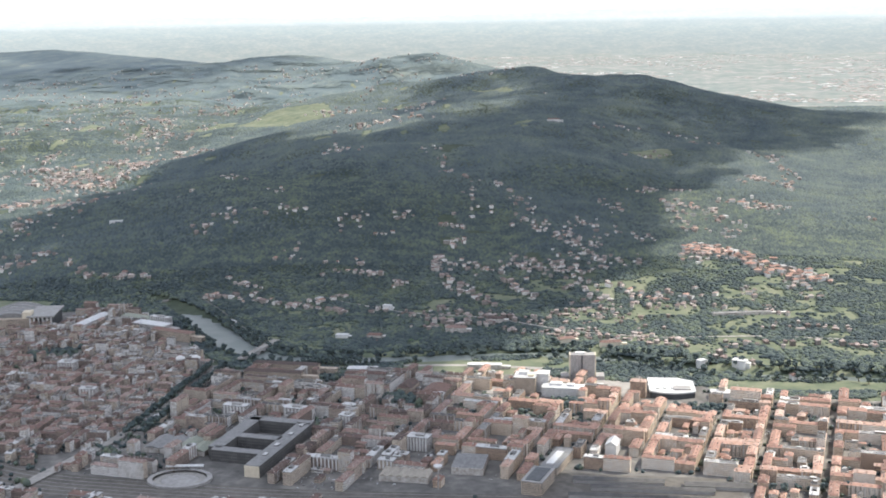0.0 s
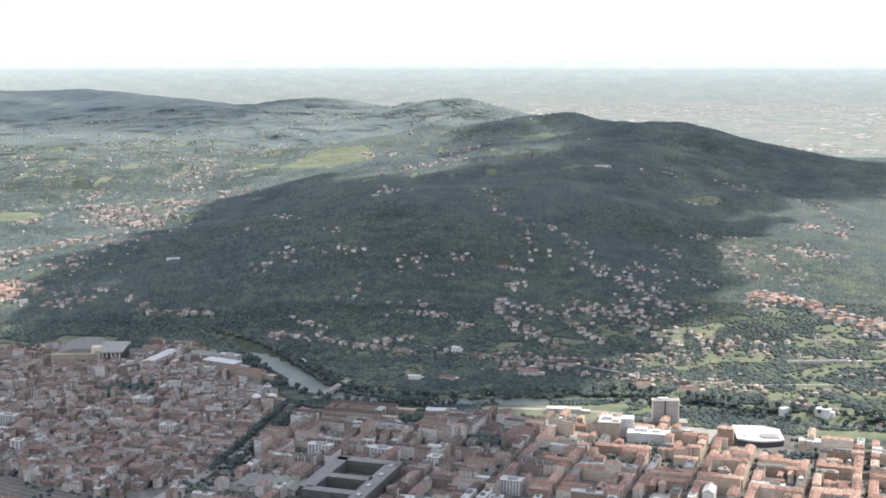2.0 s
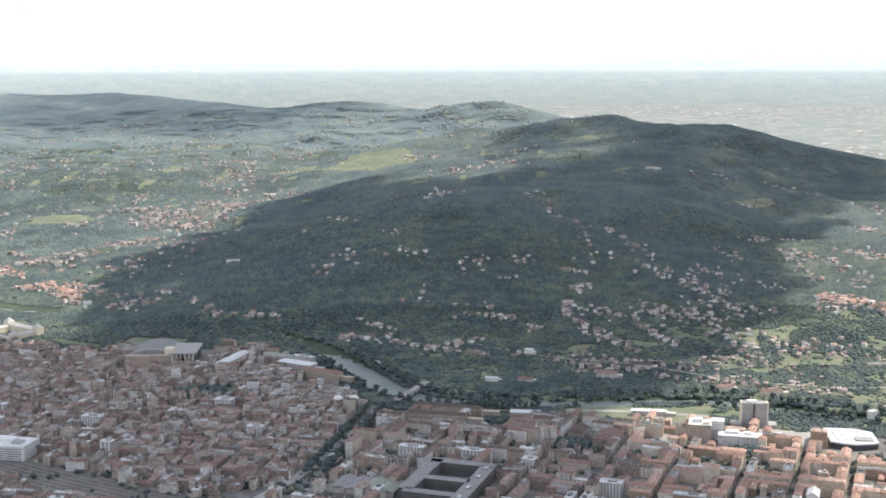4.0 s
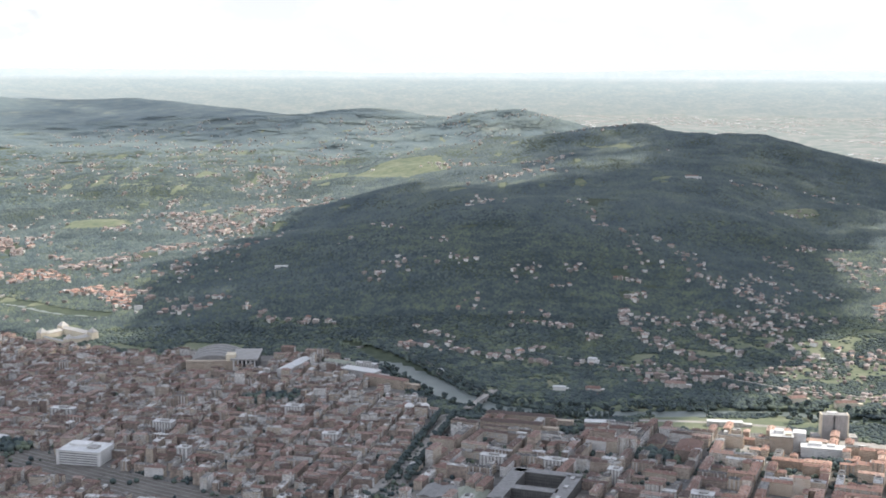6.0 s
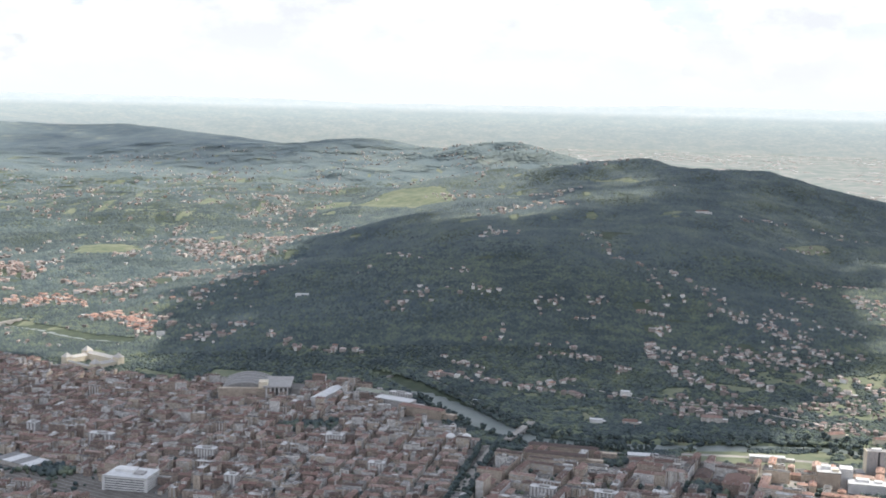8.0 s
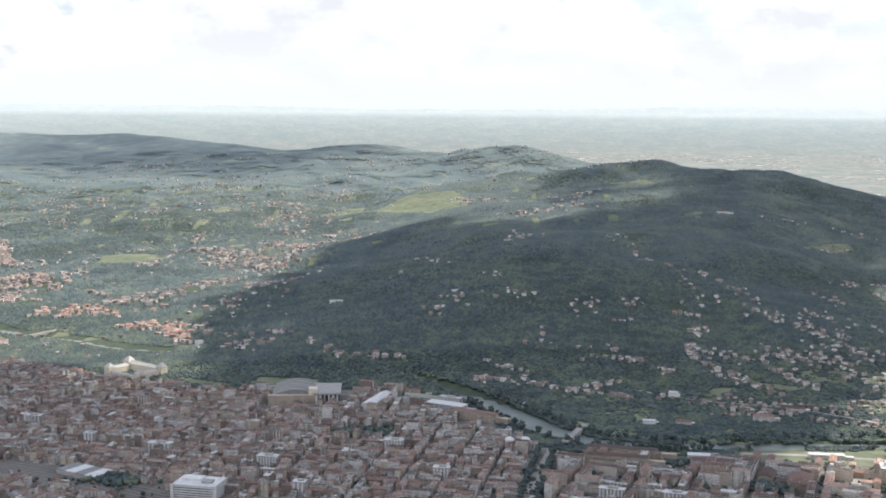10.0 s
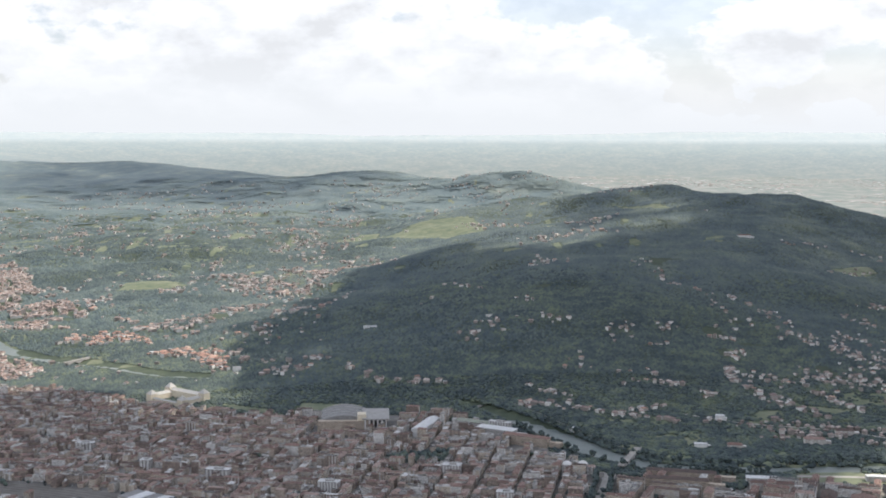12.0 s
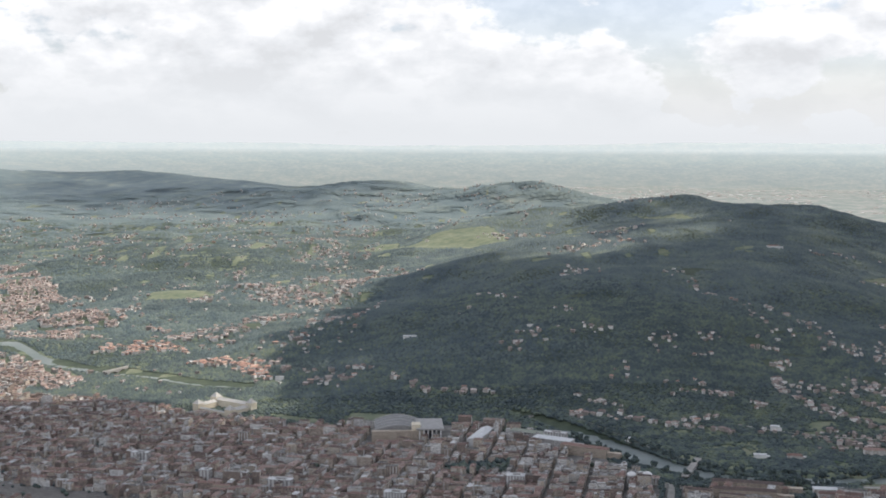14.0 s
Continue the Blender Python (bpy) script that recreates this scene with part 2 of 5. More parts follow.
# ---- geometry helpers ----
class Geo:
    """Collects faces with a material slot and a run along the wall, for one mesh."""

    def __init__(self):
        self.v, self.f, self.m, self.uv = [], [], [], []

    def face(self, pts, mat=0, uv=None):
        k = len(self.v)
        self.v += [tuple(p) for p in pts]
        self.f.append(tuple(range(k, k + len(pts))))
        self.m.append(mat)
        self.uv += list(uv) if uv else [(0.0, 0.0)] * len(pts)

    def prism(self, ring, z0, z1, mat=0, top=None, closed=True):
        """Upright walls over a ring of (x, y), counter-clockwise, with an optional top of slot top."""
        run = 0.0
        n = len(ring)
        for i in range(n if closed else n - 1):
            a, b = ring[i], ring[(i + 1) % n]
            w = math.hypot(b[0] - a[0], b[1] - a[1])
            self.face([(*a, z0), (*b, z0), (*b, z1), (*a, z1)], mat, [(run, 0), (run + w, 0), (run + w, z1 - z0), (run, z1 - z0)])
            run += w
        if top is not None:
            self.face([(*p, z1) for p in ring], top)

    def make(self, name, mats, parent=None):
        me = bpy.data.meshes.new(name)
        me.from_pydata(self.v, [], self.f)
        me.polygons.foreach_set("material_index", self.m)
        layer = me.uv_layers.new(name="run")
        layer.data.foreach_set("uv", np.array(self.uv, np.float32).ravel())
        for m in mats:
            me.materials.append(m)
        me.update()
        ob = new(name, me)
        if parent:
            ob.parent = parent
        return ob


def part(name, geo, mat, parent, label=""):
    ob = geo.make(name, mat if isinstance(mat, list) else [mat], parent)
    return tagged(ob, label)


def rect(cx, cy, w, d, ang):
    """Corners, counter-clockwise, of a rectangle w along and d across the direction ang (degrees from x)."""
    c, s = math.cos(radians(ang)), math.sin(radians(ang))
    return [(cx + a * c - b * s, cy + a * s + b * c) for a, b in ((-w / 2, -d / 2), (w / 2, -d / 2), (w / 2, d / 2), (-w / 2, d / 2))]


def hip_roof(g, cx, cy, z, w, d, ang, rise, hip=0.5, over=0.18, mat=0):
    """A ridged roof along w, its ends sloped by hip (0: gables)."""
    w, d = w + 2 * over, d + 2 * over
    c, s = math.cos(radians(ang)), math.sin(radians(ang))
    e = max(w / 2 - hip * d / 2 * 1.4, 0.05)
    P = lambda a, b, h: (cx + a * c - b * s, cy + a * s + b * c, z + h)
    A, B, C, D, R, Q = P(-w / 2, -d / 2, 0), P(w / 2, -d / 2, 0), P(w / 2, d / 2, 0), P(-w / 2, d / 2, 0), P(-e, 0, rise), P(e, 0, rise)
    k = len(g.v)
    g.v += [A, B, C, D, R, Q]
    for f in ((0, 1, 5, 4), (1, 2, 5), (2, 3, 4, 5), (3, 0, 4), (3, 2, 1, 0)):
        g.f.append(tuple(k + i for i in f))
        g.m.append(mat)
        g.uv += [(0.0, 0.0)] * len(f)


def hash2(i, j, k):
    q = np.sin(i * 127.1 + j * 311.7 + k * 74.7) * 43758.5453
    return q - np.floor(q)


def vnoise(x, y, size, k=0):
    """Smooth value noise from 0 to 1, of the given grain in metres."""
    x, y = np.asarray(x, float) / size, np.asarray(y, float) / size
    i, j = np.floor(x), np.floor(y)
    fx, fy = x - i, y - j
    fx, fy = fx * fx * (3 - 2 * fx), fy * fy * (3 - 2 * fy)
    a, b, c, d = hash2(i, j, k), hash2(i + 1, j, k), hash2(i, j + 1, k), hash2(i + 1, j + 1, k)
    return (a * (1 - fx) + b * fx) * (1 - fy) + (c * (1 - fx) + d * fx) * fy


# ---- lie of the land ----
HILL_R = 130.0
HILLS = [
    (-260, 760, -3.6), (40, 760, -5.5), (190, 760, 13.1), (340, 760, -6.5), (-410, 910, -3.1), (-260, 910, 5.6),
    (-110, 910, 26.2), (190, 910, 4.7), (490, 910, -1.9), (-410, 1060, 3.0), (-260, 1060, -3.1), (-110, 1060, 9.3),
    (40, 1060, 6.0), (190, 1060, 5.4), (340, 1060, 5.9), (-560, 1210, 6.0), (-410, 1210, 3.9), (-110, 1210, 9.6),
    (40, 1210, 21.5), (190, 1210, 8.5), (490, 1210, 2.1), (-560, 1360, 3.4), (-110, 1360, 16.1), (40, 1360, 11.6),
]
HILLS += [
    (190, 1360, 10.3), (490, 1360, 16.9), (-560, 1510, 10.3), (-110, 1510, 10.5), (40, 1510, 3.0), (190, 1510, 33.6),
    (340, 1510, 5.8), (490, 1510, 9.3), (-560, 1660, 12.3), (-410, 1660, 8.3), (-260, 1660, 3.1), (-110, 1660, 9.7),
    (40, 1660, 12.6), (190, 1660, 22.9), (340, 1660, 8.1), (490, 1660, 2.5), (-410, 1810, 3.2), (-110, 1810, 14.6),
    (40, 1810, 31.8), (190, 1810, 18.6), (340, 1810, 2.6),
]
FAR_HILLS = [(112, 1730, 38, 5), (205, 1545, 45, 4), (160, 1640, 40, -3), (40, 1790, 45, -4), (-1750, 3800, 260, 63), (-1560, 3850, 160, 4), (-1217, 3923, 170, 38), (-1300, 3650, 320, 8), (-1015, 3769, 140, 26), (-805, 3538, 140, 18), (-820, 3300, 300, 26), (-560, 3320, 130, 10),
             (-353, 3260, 80, 25), (-400, 2950, 240, 28), (-150, 2808, 110, 16), (-61, 2769, 80, 21), (32, 2692, 110, 30), (-700, 2750, 160, -9), (-1050, 3050, 160, -12)]
RIVER = [(900, 400, 7), (400, 470, 6), (181, 512, 5), (131, 518, 5), (107, 530, 5), (52, 563, 4), (9, 558, 3.5), (-34, 554, 3.5), (-66, 556, 4), (-90, 563, 6), (-103, 585, 8),
         (-121, 620, 7), (-141, 659, 7), (-165, 692, 1.6), (-210, 725, 0.9), (-270, 752, 1.2), (-346, 786, 4.5), (-372, 799, 5.5), (-425, 851, 5.5), (-480, 893, 6), (-514, 926, 7),
         (-552, 960, 8), (-650, 1060, 9), (-900, 1250, 11)]


def dense(pts, step):
    """The polyline with a point every step metres, smoothed."""
    p = np.array(pts, float)
    s = np.r_[0, np.cumsum(np.hypot(*np.diff(p[:, :2], axis=0).T))]
    k = np.arange(0, s[-1], step)
    q = np.stack([np.interp(k, s, p[:, i]) for i in range(p.shape[1])], 1)
    for _ in range(6):
        q[1:-1] = 0.25 * q[:-2] + 0.5 * q[1:-1] + 0.25 * q[2:]
    return q


RIV = dense(RIVER, 8.0)


def river_gap(x, y):
    """Distance to the river's edge: below 0 in the water."""
    x, y = np.asarray(x, float), np.asarray(y, float)
    best = np.full(x.shape, 1e9)
    for px, py, hw in RIV:
        best = np.minimum(best, np.hypot(x - px, y - py) - hw)
    return best


def base_z(x, y):
    return 2.3 - 0.012 * (np.clip(y, 0, 1000) - 446) + 0.02 * np.clip(np.asarray(x, float) + 115, -500, 0)


ALL_HILLS = np.array([(x, y, HILL_R, a) for x, y, a in HILLS] + FAR_HILLS, float).T


def land_z(x, y):
    """Height of the ground without the river's bed."""
    x, y = np.asarray(x, float), np.asarray(y, float)
    b = base_z(x, y)
    h = np.zeros_like(b)
    if x.size < 64:
        cx, cy, r, a = ALL_HILLS
        h = (a * np.exp(-((x[..., None] - cx) ** 2 + (y[..., None] - cy) ** 2) / (2 * r * r))).sum(-1)
    else:
        for cx, cy, r, a in ALL_HILLS.T:
            h = h + a * np.exp(-((x - cx) ** 2 + (y - cy) ** 2) / (2 * r * r))
    rel = np.clip(h / 25, 0, 1) + np.clip((y - 1500) / 700, 0, 1) * np.clip((150 - x) / 300, 0, 1) * np.clip((3500 - y) / 500, 0.2, 1) * 2.2
    rough = vnoise(x, y, 170, 1) - 0.5 + 0.5 * (vnoise(x, y, 75, 2) - 0.5) + 0.25 * (vnoise(x, y, 33, 3) - 0.5)
    far = np.clip((np.hypot(x + 100, y) - 4150) / 700, 0, 1)
    fold = 0.6 * (vnoise(x, y, 95, 71) - 0.5) + 0.4 * (vnoise(x, y, 42, 72) - 0.5)
    hilly = np.clip((y - 760 - 0.1 * x) / 250, 0, 1) * np.clip((2900 - y) / 500, 0, 1) * np.clip((330 - x) / 80, 0, 1)
    return b + h + rel * 8.5 * rough + hilly * (17 * fold - 1.0) + 143 * far**1.2


CITY_EDGE = np.array([(-900, 1200), (-600, 955), (-500, 872), (-482, 850), (-472, 772), (-410, 755), (-356, 713), (-319, 696), (-275, 671), (-240, 668), (-200, 664), (-173, 668),
                      (-150, 634), (-128, 596), (-114, 566), (-102, 545), (-88, 541), (-34, 538), (9, 530), (50, 519), (72, 510), (107, 500), (130, 482), (180, 478), (300, 450), (900, 380)], float)


def city_edge(x):
    return np.interp(x, CITY_EDGE[:, 0], CITY_EDGE[:, 1])


def inside(x, y, poly):
    x, y = np.asarray(x, float), np.asarray(y, float)
    r = np.zeros(x.shape, bool)
    for (ax, ay), (bx, by) in zip(poly, poly[1:] + poly[:1]):
        cross = (ay > y) != (by > y)
        r ^= cross & (x < (bx - ax) * (y - ay) / ((by - ay) or 1e-9) + ax)
    return r


FIELDS = [[(-332, 1560), (-294, 1670), (-262, 1600), (-225, 1660), (-150, 1640), (-130, 1500), (-134, 1450), (-182, 1470), (-195, 1500), (-266, 1520)], [(-467, 1592), (-462, 1640), (-440, 1620), (-430, 1565), (-457, 1553)],
          [(-492, 1166), (-499, 1235), (-455, 1225), (-430, 1200), (-450, 1185)], [(95, 1470), (60, 1600), (30, 1650), (70, 1500)], [(178, 1100), (205, 1115), (200, 1150), (160, 1130)]]
FIELDS += [[(60, 1180), (80, 1180), (90, 1215), (70, 1210)], [(112, 500), (130, 493), (240, 488), (240, 500), (150, 504), (115, 510)], [(-22, 537), (9, 532), (40, 527), (48, 548), (-20, 549)],
           [(-262, 676), (-225, 668), (-222, 690), (-258, 700)], [(-352, 752), (-340, 742), (-330, 748), (-344, 760)], [(-306, 706), (-298, 692), (-273, 677), (-270, 686)]]


def glade(x, y):
    """Pastures and clearings among the woods of the far slopes."""
    n = np.maximum(vnoise(x, 0.6 * y, 19, 12) - 0.86, vnoise(x, 0.6 * y, 40, 13) - 0.93)
    return (n > 0) & (y > 1150) & (y < 2900) & (x < 80 - 0.1 * (y - 1150))


def lawn(x, y):
    """Gardens and lawns at the foot of the hill, thicker on its sunny side."""
    n = 0.6 * vnoise(x, y, 17, 8) + 0.4 * vnoise(x, y, 8, 9)
    reach = np.clip((720 + 0.25 * x - y) / 60, 0, 1) * np.clip((x + 130) / 60, 0, 1)
    return n < reach * (0.33 + 0.12 * np.clip((x - 30) / 60, 0, 1))


def hamlet(x, y):
    """How built-up the sunny country left of the hill is, 0 to 1."""
    n = vnoise(x, y, 110, 21) * 0.6 + vnoise(x, y, 45, 22) * 0.4
    return n * (x < -240 - 0.05 * (1500 - y)) * (y > 790) * (y < 2300)


def axis(a, b, step, lo, hi, growth):
    core = list(np.arange(a, b + 1e-6, step))
    s, left = step, []
    while core[0] - sum(left) - s > lo:
        s *= growth
        left.append(s)
    right, s = [], step
    while core[-1] + sum(right) + s < hi:
        s *= growth
        right.append(s)
    return np.array(list(core[0] - np.cumsum(left))[::-1] + core + list(core[-1] + np.cumsum(right)))


xs = axis(-720, 430, 6, -4600, 4600, 1.07)
ys = np.concatenate([axis(350, 720, 4, -4500, 720, 1.12), axis(730, 1500, 9, 730, 4860, 1.025)[0:]])
gx, gy = np.meshgrid(xs, ys)
gz = land_z(gx, gy)
gap = river_gap(gx, gy)
gz = gz - np.where(gx < -200, 0.5, 2.2) * np.clip(1 - gap / 3.0, 0, 1)
nx, ny = len(xs), len(ys)
idx = np.arange(nx * ny).reshape(ny, nx)
quads = np.stack([idx[:-1, :-1], idx[:-1, 1:], idx[1:, 1:], idx[1:, :-1]], -1).reshape(-1, 4)
mx, my = (gx[:-1, :-1] + gx[1:, 1:]).ravel() / 2, (gy[:-1, :-1] + gy[1:, 1:]).ravel() / 2
zone = np.where(my < city_edge(mx), 0, 1)
for poly in FIELDS:
    zone[inside(mx, my, poly)] = 2
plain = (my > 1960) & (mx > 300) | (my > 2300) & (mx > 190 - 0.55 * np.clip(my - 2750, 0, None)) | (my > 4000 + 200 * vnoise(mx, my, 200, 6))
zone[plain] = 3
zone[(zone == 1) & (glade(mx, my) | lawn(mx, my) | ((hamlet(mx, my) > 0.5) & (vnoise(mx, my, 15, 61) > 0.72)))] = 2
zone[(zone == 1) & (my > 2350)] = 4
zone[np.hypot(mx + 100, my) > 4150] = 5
me = bpy.data.meshes.new("ground")
me.from_pydata(np.stack([gx.ravel(), gy.ravel(), gz.ravel()], 1).tolist(), [], quads.tolist())
me.polygons.foreach_set("material_index", zone.astype(np.int32))
me.polygons.foreach_set("use_smooth", np.ones(len(quads), bool))
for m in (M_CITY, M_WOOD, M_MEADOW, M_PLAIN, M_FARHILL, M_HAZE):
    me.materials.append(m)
tagged(new("ground", me), "wide river plain with a city, wooded hills and hazy far fields", "ground", kind="structure")

# river
g = Geo()
tangent = np.gradient(RIV[:, :2], axis=0)
tangent /= np.hypot(*tangent.T)[:, None]
left = RIV[:, :2] + np.stack([-tangent[:, 1], tangent[:, 0]], 1) * (RIV[:, 2:] + np.where(RIV[:, :1] < -200, 0.3, 1.8))
right = RIV[:, :2] - np.stack([-tangent[:, 1], tangent[:, 0]], 1) * (RIV[:, 2:] + np.where(RIV[:, :1] < -200, 0.3, 1.8))
lev = np.where(RIV[:, 0] < -200, np.minimum(land_z(*left.T), land_z(*right.T)) - 0.15, base_z(RIV[:, 0], RIV[:, 1]) - 0.7)
for i in range(len(RIV) - 1):
    g.face([(*left[i], lev[i]), (*left[i + 1], lev[i + 1]), (*right[i + 1], lev[i + 1]), (*right[i], lev[i])])
tagged(g.make("river", [M_WATER]), "calm grey-green river winding between wooded banks", "river", kind="structure")


def at_z(x, y):
    return float(land_z(np.array([x]), np.array([y]))[0])


# ---- clouds that shade the land ----
def cloud(name, poly, height, size, seed, label, m=M_CLOUD):
    """A broad cloud, high up, over the land named by poly along the sun's way."""
    rng = np.random.default_rng(seed)
    p = np.array(poly, float)
    lo, hi = p.min(0), p.max(0)
    pts = []
    for x in np.arange(lo[0], hi[0], size * 0.75):
        for y in np.arange(lo[1], hi[1], size * 0.75):
            pts.append((x + rng.normal(0, size * 0.16), y + rng.normal(0, size * 0.16)))
    pts = np.array(pts)
    e = size * rng.uniform(-0.2, 1.1, len(pts))
    well_in = np.ones(len(pts), bool)
    for dx, dy in ((e, 0), (-e, 0), (0, 1.6 * e), (0, -1.6 * e)):
        well_in &= inside(pts[:, 0] + dx, pts[:, 1] + dy, poly)
    pts = pts[well_in]
    bm = bmesh.new()
    for x, y in pts:
        z = float(land_z(np.array([x]), np.array([y]))[0])
        way = to_sun * ((height - z) / to_sun.z)
        r = size * rng.uniform(0.7, 1.05)
        at = Matrix.Translation((x + way.x, y + way.y, height + rng.normal(0, size * 0.1))) @ Matrix.Diagonal((r, r, r * 0.45, 1))
        bmesh.ops.create_icosphere(bm, subdivisions=1, radius=1.0, matrix=at)
    me = bpy.data.meshes.new(name)
    bm.to_mesh(me)
    bm.free()
    me.materials.append(m)
    me.materials.append(M_THICK)
    me.materials.append(M_VEIL if m is M_CLOUD else m)
    each = len(me.polygons) // max(len(pts), 1)
    # Thickest over the city; thinner past y 1060, lightening the hilltop for haze.
    depth = np.where(pts[:, 1] < city_edge(pts[:, 0]) + 10, 1, np.where(pts[:, 1] > 1060, 2, 0))
    me.polygons.foreach_set("material_index", np.repeat(depth, each).astype(np.int32))
    me.polygons.foreach_set("use_smooth", np.ones(len(me.polygons), bool))
    return tagged(new(name, me), label, "cloud", kind="structure")


SHADE = [(600, 1560), (430, 1300), (348, 1200), (258, 1100), (200, 995), (160, 890), (146, 800), (122, 725), (101, 680), (70, 632), (42, 598), (4, 562), (-14, 545), (5, 516), (17, 490), (34, 455), (51, 424),
         (52, 385), (55, 320), (-640, 320), (-640, 765), (-475, 772), (-410, 755), (-356, 720), (-319, 698), (-302, 690), (-296, 712), (-306, 770), (-318, 840), (-318, 920),
         (-300, 1010), (-285, 1120), (-268, 1220), (-215, 1275), (-130, 1275), (-80, 1200), (-30, 1235), (24, 1275), (68, 1350), (105, 1450), (90, 1560), (60, 1750), (250, 1950), (640, 1850)]
cloud("cloud", SHADE, 700.0, 32.0, 3, "broad white cloud high above the city and hill")
cloud("cloud", [(-60, 1230), (24, 1275), (68, 1350), (105, 1450), (90, 1560), (90, 1800), (0, 1850), (-60, 1600)], 720.0, 34.0, 8, "small thin white cloud high above the hilltop", M_THIN)
cloud("cloud", [(-1500, 4050), (-1000, 4000), (-600, 3700), (-300, 3300), (-250, 2850), (-480, 2650), (-800, 2650), (-1100, 2800), (-1400, 3300)], 1100.0, 150.0, 4, "broad thin white cloud high above the far hills", M_THIN)

# ---- trees ----
def clumps(name, pts, radius, squash, seed, label, mats, dome=False, sink=0.6, grown=None):
    """Many small leaf clumps in one mesh, uneven in outline, on the given (x, y)."""
    rng = np.random.default_rng(seed)
    if dome:
        tv = np.array([(0, 0, 1)] + [(math.cos(k * math.tau / 6), math.sin(k * math.tau / 6), -0.25) for k in range(6)])
        tf = np.array([(0, 1 + k, 1 + (k + 1) % 6) for k in range(6)])
    else:
        bm = bmesh.new()
        bmesh.ops.create_icosphere(bm, subdivisions=1, radius=1.0)
        bm.verts.ensure_lookup_table()
        tv = np.array([v.co[:] for v in bm.verts])
        tf = np.array([[v.index for v in f.verts] for f in bm.faces])
        bm.free()
    n, k = len(pts), len(tv)
    z = land_z(pts[:, 0], pts[:, 1])
    r = radius * rng.uniform(0.6, 1.25, n) * (0.72 + 0.6 * vnoise(pts[:, 0], pts[:, 1], radius * 9, 14))
    r = r if grown is None else r * grown
    jit = 1 + rng.normal(0, 0.16, (n, k, 1))
    v = tv[None] * jit * r[:, None, None] * np.array([1, 1, squash])
    v = v + np.stack([pts[:, 0], pts[:, 1], z + r * squash * sink], 1)[:, None]
    f = (tf[None] + (np.arange(n) * k)[:, None, None]).reshape(-1, 3)
    me = bpy.data.meshes.new(name)
    me.vertices.add(n * k)
    me.vertices.foreach_set("co", v.astype(np.float32).ravel())
    me.loops.add(len(f) * 3)
    me.loops.foreach_set("vertex_index", f.astype(np.int32).ravel())
    me.polygons.add(len(f))
    me.polygons.foreach_set("loop_start", np.arange(0, len(f) * 3, 3, dtype=np.int32))
    for m in mats:
        me.materials.append(m)
    me.polygons.foreach_set("use_smooth", np.ones(len(f), bool))
    me.update(calc_edges=True)
    return tagged(new(name, me), label, "trees", kind="stuff")


def in_view(x, y, margin=40):
    """Within the stretch of land that the way looks over."""
    return (x > -198 - 0.37 * y - margin) & (x < 0.36 * y + margin)


# rows of hill houses: from x, y to x, y, and how many
SHADY_FOOT = [(-135, 681, -99, 668, 14), (-99, 668, -55, 645, 18), (-131, 720, -108, 690, 5), (-58, 724, -42, 720, 8), (-54, 745, -49, 740, 3), (-28, 702, -25, 702, 4), (-8, 744, 3, 683, 14), (-6, 750, 2, 739, 6),
              (4, 701, 23, 652, 12), (-3, 820, 12, 816, 7), (3, 779, 11, 791, 5), (33, 700, 48, 662, 14), (-85, 657, -59, 674, 8), (-37, 644, -7, 632, 12), (-7, 644, 22, 630, 14)]
SHADY_SLOPE = [(-67, 822, -56, 830, 5), (-29, 838, -25, 830, 5), (-36, 796, -34, 796, 2), (-116, 840, -98, 835, 6), (-123, 892, -118, 883, 3), (-179, 1016, -155, 944, 4), (-153, 844, -144, 821, 5), (-163, 810, -156, 803, 3),
               (-106, 1097, -76, 1093, 8), (-22, 1087, -12, 1075, 3), (-3, 1042, 4, 951, 6), (18, 972, 19, 885, 5), (6, 851, 21, 860, 3), (-92, 769, -90, 769, 2), (-97, 748, -94, 748, 2), (-73, 723, -65, 729, 3),
               (39, 960, 42, 940, 3), (52, 900, 56, 903, 3)]
SHADY_QUARTER = [(55, 883, 61, 861, 5), (54, 833, 70, 805, 12), (70, 805, 86, 786, 12), (89, 837, 113, 818, 10), (44, 750, 60, 708, 18), (62, 734, 80, 712, 16), (79, 759, 102, 727, 14), (116, 917, 118, 878, 6),
                 (94, 743, 106, 735, 7), (125, 792, 127, 784, 4), (140, 1196, 195, 1234, 5), (158, 1102, 195, 1113, 5), (244, 1226, 261, 1225, 4), (151, 977, 167, 991, 6), (177, 994, 193, 985, 8), (74, 772, 101, 787, 8), (9, 738, 35, 723, 10)]
SUNNY_SLOPE = [(172, 926, 162, 823, 18), (180, 905, 188, 868, 14), (197, 890, 183, 787, 12), (251, 1021, 276, 995, 16), (222, 892, 242, 905, 12), (285, 1149, 302, 1118, 6), (296, 1116, 286, 1012, 8), (211, 931, 230, 923, 10), (188, 672, 191, 643, 6),
               (103, 660, 120, 640, 10), (125, 650, 132, 644, 6), (71, 647, 85, 645, 10), (56, 627, 70, 621, 12), (71, 625, 100, 613, 16), (67, 689, 92, 666, 8), (157, 616, 170, 611, 5), (154, 648, 167, 654, 3), (147, 736, 160, 720, 8)]
